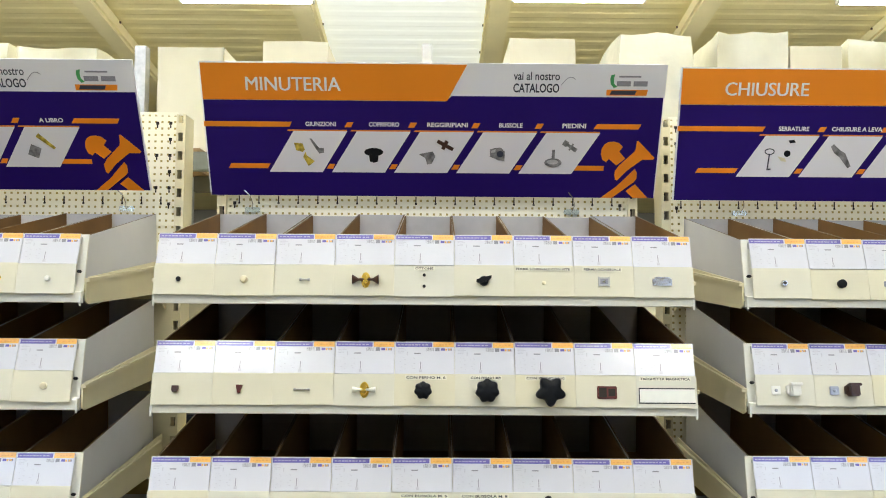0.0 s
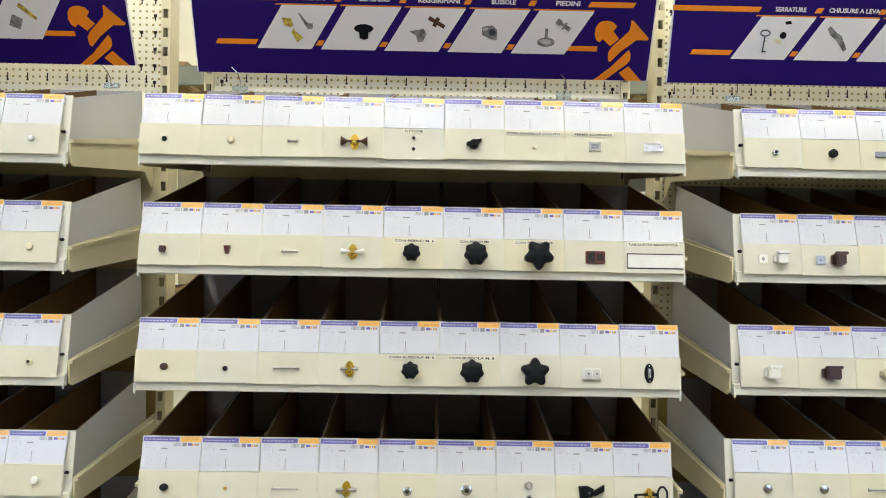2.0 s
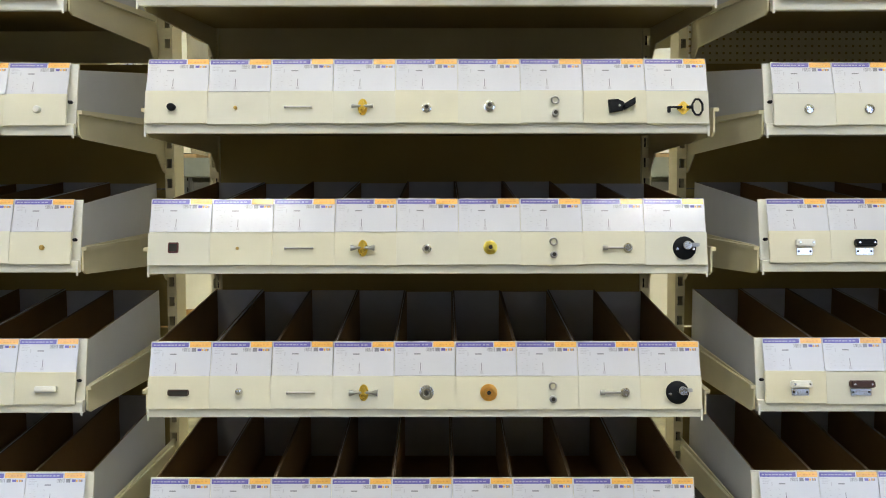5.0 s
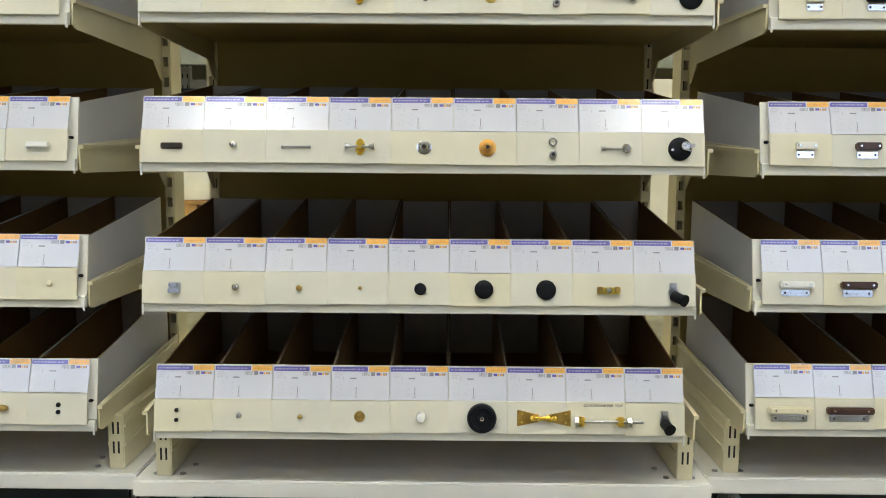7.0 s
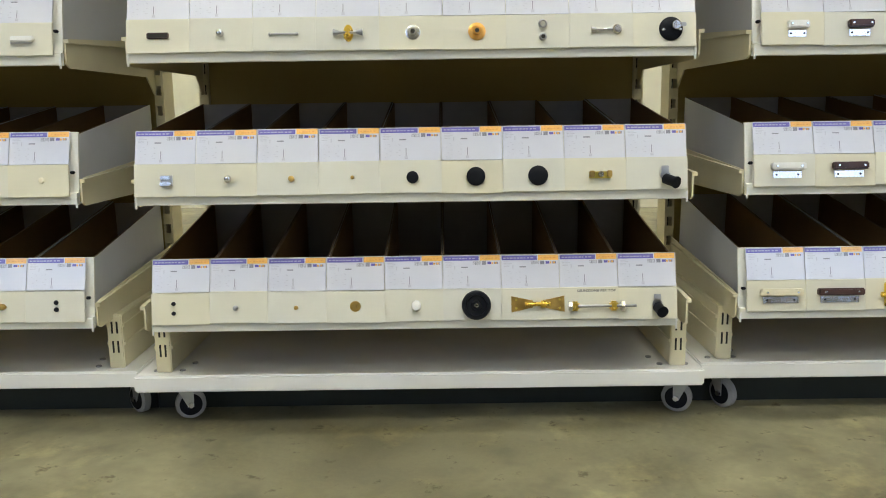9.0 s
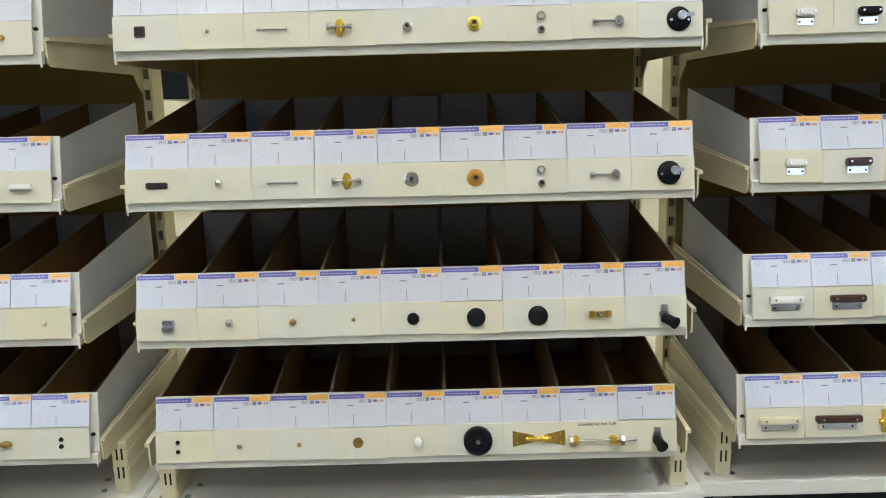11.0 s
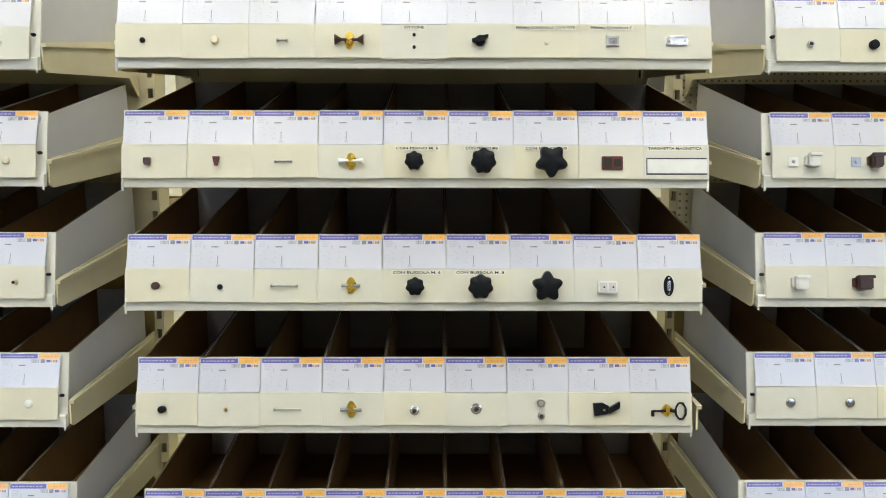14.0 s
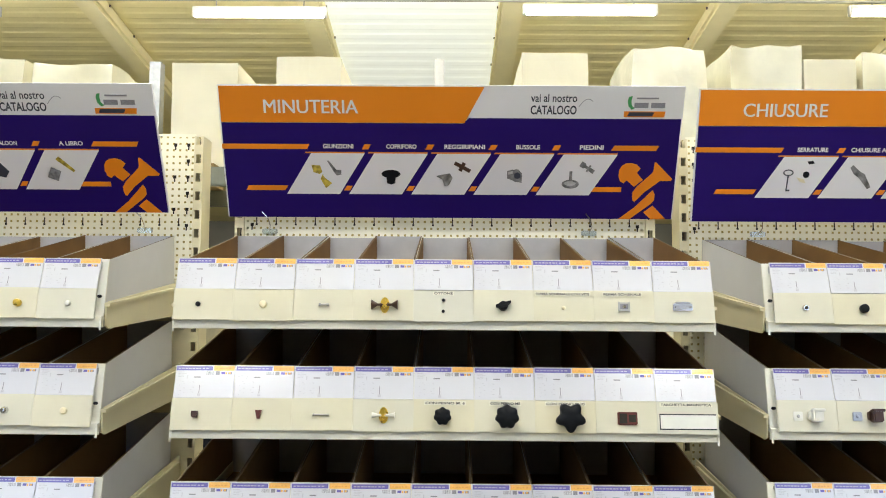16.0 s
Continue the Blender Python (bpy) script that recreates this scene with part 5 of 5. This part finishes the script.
cap(S(R, 3, 0, 0.006), 0.0080, M_CHROME, "bright chromed round stud on the panel")
cap(S(R, 3, 1, 0.004), 0.0080, M_CHROME, "bright chromed round stud on the panel")
bar_pin(S(R, 3, 2, 0.0, 0), 0.04, M_STEEL, "grey steel pin on the panel")
magnet_catch(S(R, 4, 0, 0.006), M_WHITE, "white magnetic catch with a chromed plate", 0.030)
magnet_catch(S(R, 4, 1, 0.004), M_BLACK, "black magnetic catch with a chromed plate", 0.034)
magnet_catch(S(R, 4, 2, 0.004), M_BEIGE, "beige magnetic catch on the panel", 0.03, False)
magnet_catch(S(R, 5, 0, 0.006), M_WHITE, "white magnetic catch with a chromed plate", 0.034)
magnet_catch(S(R, 5, 1, 0.006), M_DARK, "dark brown magnetic catch with a chromed plate", 0.040)
sample("cross_hinge", "black cross-shaped metal hinge", "hinge", [("leaf", box(B(), -0.020, 0.020, -0.006, 0.006, 0, 0.006, 0.001), M_BLACK), ("leaf", box(B(), -0.008, 0.008, -0.020, 0.020, 0.006, 0.010, 0.001), M_BLACK)], S(R, 5, 2, 0.002))
magnet_catch(S(R, 6, 0, 0.004), M_WHITE, "long white magnetic catch with a chromed plate", 0.056)
magnet_catch(S(R, 6, 1, 0.006), M_DARK, "long dark brown magnetic catch with a chromed plate", 0.058)
magnet_catch(S(R, 6, 2, 0.006), M_BEIGE, "long beige magnetic catch on the panel", 0.05, False)
magnet_catch(S(R, 7, 0, 0.006), M_BEIGE, "long cream magnetic catch with a chromed plate", 0.072)
magnet_catch(S(R, 7, 1, 0.006), M_DARK, "long dark brown magnetic catch with a chromed plate", 0.078)
sample("brass_latch", "polished brass slide latch on the panel", "latch", [("plate", box(B(), -0.009, 0.009, -0.020, 0.020, 0, 0.003, 0.001), M_BRASS), ("bolt", rod(B(), (-0.016, 0, 0.007), (0.014, 0, 0.007), 0.0045, 14), M_BRASS)], S(R, 7, 2, -0.010))

# the bay of hinges: only its last columns come into view
L = "left"
cap(S(L, 0, 7, 0.018), 0.0065, M_BRASS, "small brass ball stud on the panel", 0.010)
cap(S(L, 0, 6, 0.04), 0.0055, M_CHROME, "small chromed stud on the panel", 0.008)
cap(S(L, 0, 8, 0.004), 0.0048, M_WHITE, "tiny white plastic stud on the panel", 0.006)
cap(S(L, 1, 7, 0.004), 0.0060, M_CHROME, "small chromed stud on the panel", 0.008)
cap(S(L, 1, 8, 0.004), 0.0060, M_BEIGE, "beige plastic cap on the panel", 0.004)
cap(S(L, 2, 7, 0.014), 0.0060, M_STEEL, "small steel stud on the panel", 0.008)
nut(S(L, 2, 8, 0.004), 0.0050, M_BEIGE, "beige plastic bush on the panel")
cap(S(L, 3, 7, 0.020), 0.0052, M_BLACK, "small black stud on the panel")
cap(S(L, 3, 8, 0.004), 0.0062, M_WHITE, "small white stud on the panel", 0.006)
cap(S(L, 4, 7, 0.006), 0.0045, M_BLACK, "small black stud on the panel")
cap(S(L, 4, 8, 0.004), 0.0042, M_BRONZE, "tiny bronze stud on the panel")
sample("white_strip", "white plastic bar catch on the panel", "catch", [("bar", box(B(), -0.018, 0.018, -0.0045, 0.0045, 0, 0.008, 0.0015), M_WHITE), ("foot", box(B(), -0.020, 0.014, -0.0065, -0.004, 0, 0.003, 0.0006), M_CARTON)], S(L, 5, 8, 0.004))
cap(S(L, 6, 8, 0.006), 0.0048, M_BEIGE, "small beige stud on the panel")
cap(S(L, 7, 7, 0.008), 0.0100, M_BRONZE, "aged brass oval stud on the panel", 0.007, 0.55)
two_dots(S(L, 7, 8, 0.002), 0.012, 0.0042, M_BLACK, "two black rounded studs, one above the other")


# ---- storage rack behind the display ----
def wrapped_load(x, y, z, w, d, h, seed, film=True):
    """A stack under stretch film: a subdivided block with sagging sides and an uneven top."""
    bm = B()
    r = bmesh.ops.create_cube(bm, size=1)
    bmesh.ops.subdivide_edges(bm, edges=list(bm.edges), cuts=5, use_grid_fill=True)
    for v in bm.verts:
        n = noise.noise_vector(v.co * 2.4 + Vector((seed, seed * 0.7, 0)))
        k = 0.024 if film else 0.008
        v.co = Vector((v.co.x * w * (1 - 0.04 * film * max(0, v.co.z)), v.co.y * d, (v.co.z + 0.5) * h)) + n * k * Vector((1, 1, 0.6 + 0.6 * film))
    for v in bm.verts:
        v.co.z = max(v.co.z, 0.0)
    ob = new("wrapped_load" if film else "carton", finish(bm, "load", M_WRAP if film else M_PAPERBOX, film))
    ob.location = (x, y, z)
    return tagged(ob, "pale stack wrapped in glossy stretch film on the rack" if film else "large pale carton standing on the rack", "pallet load" if film else "carton", group="rack loads")


RY, RD = 3.35, 0.95
LEVELS = (1.25, 2.53)


def storage_rack():
    root = tagged(new("pallet_rack"), "tall galvanised pallet rack with grey-green beams", "rack")
    root.location = (0, RY, FLOOR)
    for x in (-4.5, -1.71, 1.02, 3.8):
        for y in (0, RD):
            bm = B()
            box(bm, x - 0.032, x - 0.027, y, y + 0.07, 0, 3.15 if x < 0 else 2.84)
            box(bm, x + 0.027, x + 0.032, y, y + 0.07, 0, 3.15 if x < 0 else 2.84)
            box(bm, x - 0.032, x + 0.032, y - 0.004, y, 0, 3.15 if x < 0 else 2.84)
            up = part("upright", bm, M_GALV, root)
            bm = B()
            for k in range(36):
                for s in (-0.016, 0.016):
                    box(bm, x + s - 0.004, x + s + 0.004, y - 0.0055, y - 0.004, 0.1 + k * 0.075, 0.13 + k * 0.075)
            tagged(part("upright_slots", bm, M_HOLE, up), kind="stuff")
        bm = B()
        for k in range(4):
            rod(bm, (x, 0.03, 0.2 + k * 0.6), (x, RD, 0.75 + k * 0.6), 0.015, 8)
        part("cross_brace", bm, M_GALV, root)
    for lz in LEVELS:
        for y in (0, RD):
            for a, b in ((-4.45, -1.76), (-1.66, 0.97), (1.07, 3.75)):
                bm = B()
                box(bm, a, b, y - 0.02, y + 0.03, lz - 0.11, lz, 0.006)
                part("beam", bm, M_RACK, root)
        bm = B()
        for k in range(40):
            xx = -4.4 + k * 0.208
            box(bm, xx, xx + 0.14, -0.02, RD + 0.03, lz, lz + 0.02)
        part("deck_board", bm, M_WOOD, root)


storage_rack()
# left edge, right edge, top, wrapped in film
TOPS = ((-3.45, -3.00, 3.10, 1), (-2.95, -2.53, 3.08, 1), (-2.47, -2.00, 3.05, 1), (-1.64, -1.25, 3.06, 0), (-1.02, -0.64, 3.10, 0), (0.44, 0.83, 3.13, 0), (1.09, 1.53, 3.17, 1), (1.67, 2.10, 3.18, 1), (2.11, 2.42, 3.10, 0), (2.46, 2.90, 3.13, 1), (2.98, 3.40, 3.10, 0))
for k, (a, b, top, film) in enumerate(TOPS):
    deck = FLOOR + LEVELS[1] + 0.021
    wrapped_load((a + b) / 2, RY + 0.45, deck, b - a, 0.7, top - deck, 1.7 * k + 0.3, bool(film))
for k in range(11):
    rnd = random.Random(40 + k)
    x = -4.0 + k * 0.78
    wrapped_load(x, RY + 0.48, FLOOR + LEVELS[0] + 0.021, rnd.uniform(0.45, 0.66), 0.75, rnd.uniform(0.45, 0.8), 3.1 * k, rnd.random() < 0.5)
    if abs(x + 0.1) < 1.9:
        continue
    wrapped_load(x + 0.1, RY + 0.48, FLOOR, rnd.uniform(0.45, 0.66), 0.75, rnd.uniform(0.4, 0.75), 2.3 * k + 9, rnd.random() < 0.5)
rail = tagged(new("white_post", finish(box(B(), -0.026, 0.026, -0.03, 0.03, 0, 3.09, 0.004), "white_post", M_WHITE)), "slim white post rising behind the sign", "post")
rail.location = (-0.046, 3.1, FLOOR)


def pallet(x, y, z):
    """Wooden pallet: bottom runners, blocks and top planks."""
    root = tagged(new("pallet"), "worn orange-brown wooden pallet under wrapped goods", "pallet", group="wooden pallets")
    root.location = (x, y, z)
    for dy in (-0.36, 0.0, 0.36):
        part("runner", box(B(), -0.42, 0.42, dy - 0.045, dy + 0.045, 0, 0.02, 0.002), M_PALLET, root)
        for dx in (-0.36, 0.0, 0.36):
            part("block", box(B(), dx - 0.05, dx + 0.05, dy - 0.045, dy + 0.045, 0.02, 0.10, 0.003), M_PALLET, root)
    for k in range(6):
        dy = -0.36 + k * 0.144
        part("plank", box(B(), -0.42, 0.42, dy - 0.05, dy + 0.05, 0.10, 0.122, 0.002), M_PALLET, root)


M_PALLET = mat("orange_pallet_wood", (0.50, 0.27, 0.08), 0.75, 0, 0.2, 25, 0.2, 80, other=(0.38, 0.20, 0.06))
# goods on the floor under the rack, seen between the bays
wrapped_load(-1.42, RY + 0.4, FLOOR, 0.82, 0.8, 0.26, 4.2, True)
pallet(-1.42, RY + 0.4, FLOOR + 0.27)
wrapped_load(-1.42, RY + 0.4, FLOOR + 0.395, 0.80, 0.78, 0.36, 7.7, True)
crate = tagged(new("black_crate", finish(box(box(B(), -0.30, 0.30, -0.30, 0.30, 0, 0.26, 0.01), -0.315, 0.315, -0.315, 0.315, 0.22, 0.26, 0.006), "black_crate", M_BLACK)), "black plastic crate on the wrapped goods", "crate")
crate.location = (-1.42, RY + 0.4, FLOOR + 0.76)
wrapped_load(1.40, RY + 0.1, FLOOR, 0.62, 0.7, 1.06, 2.2, False)
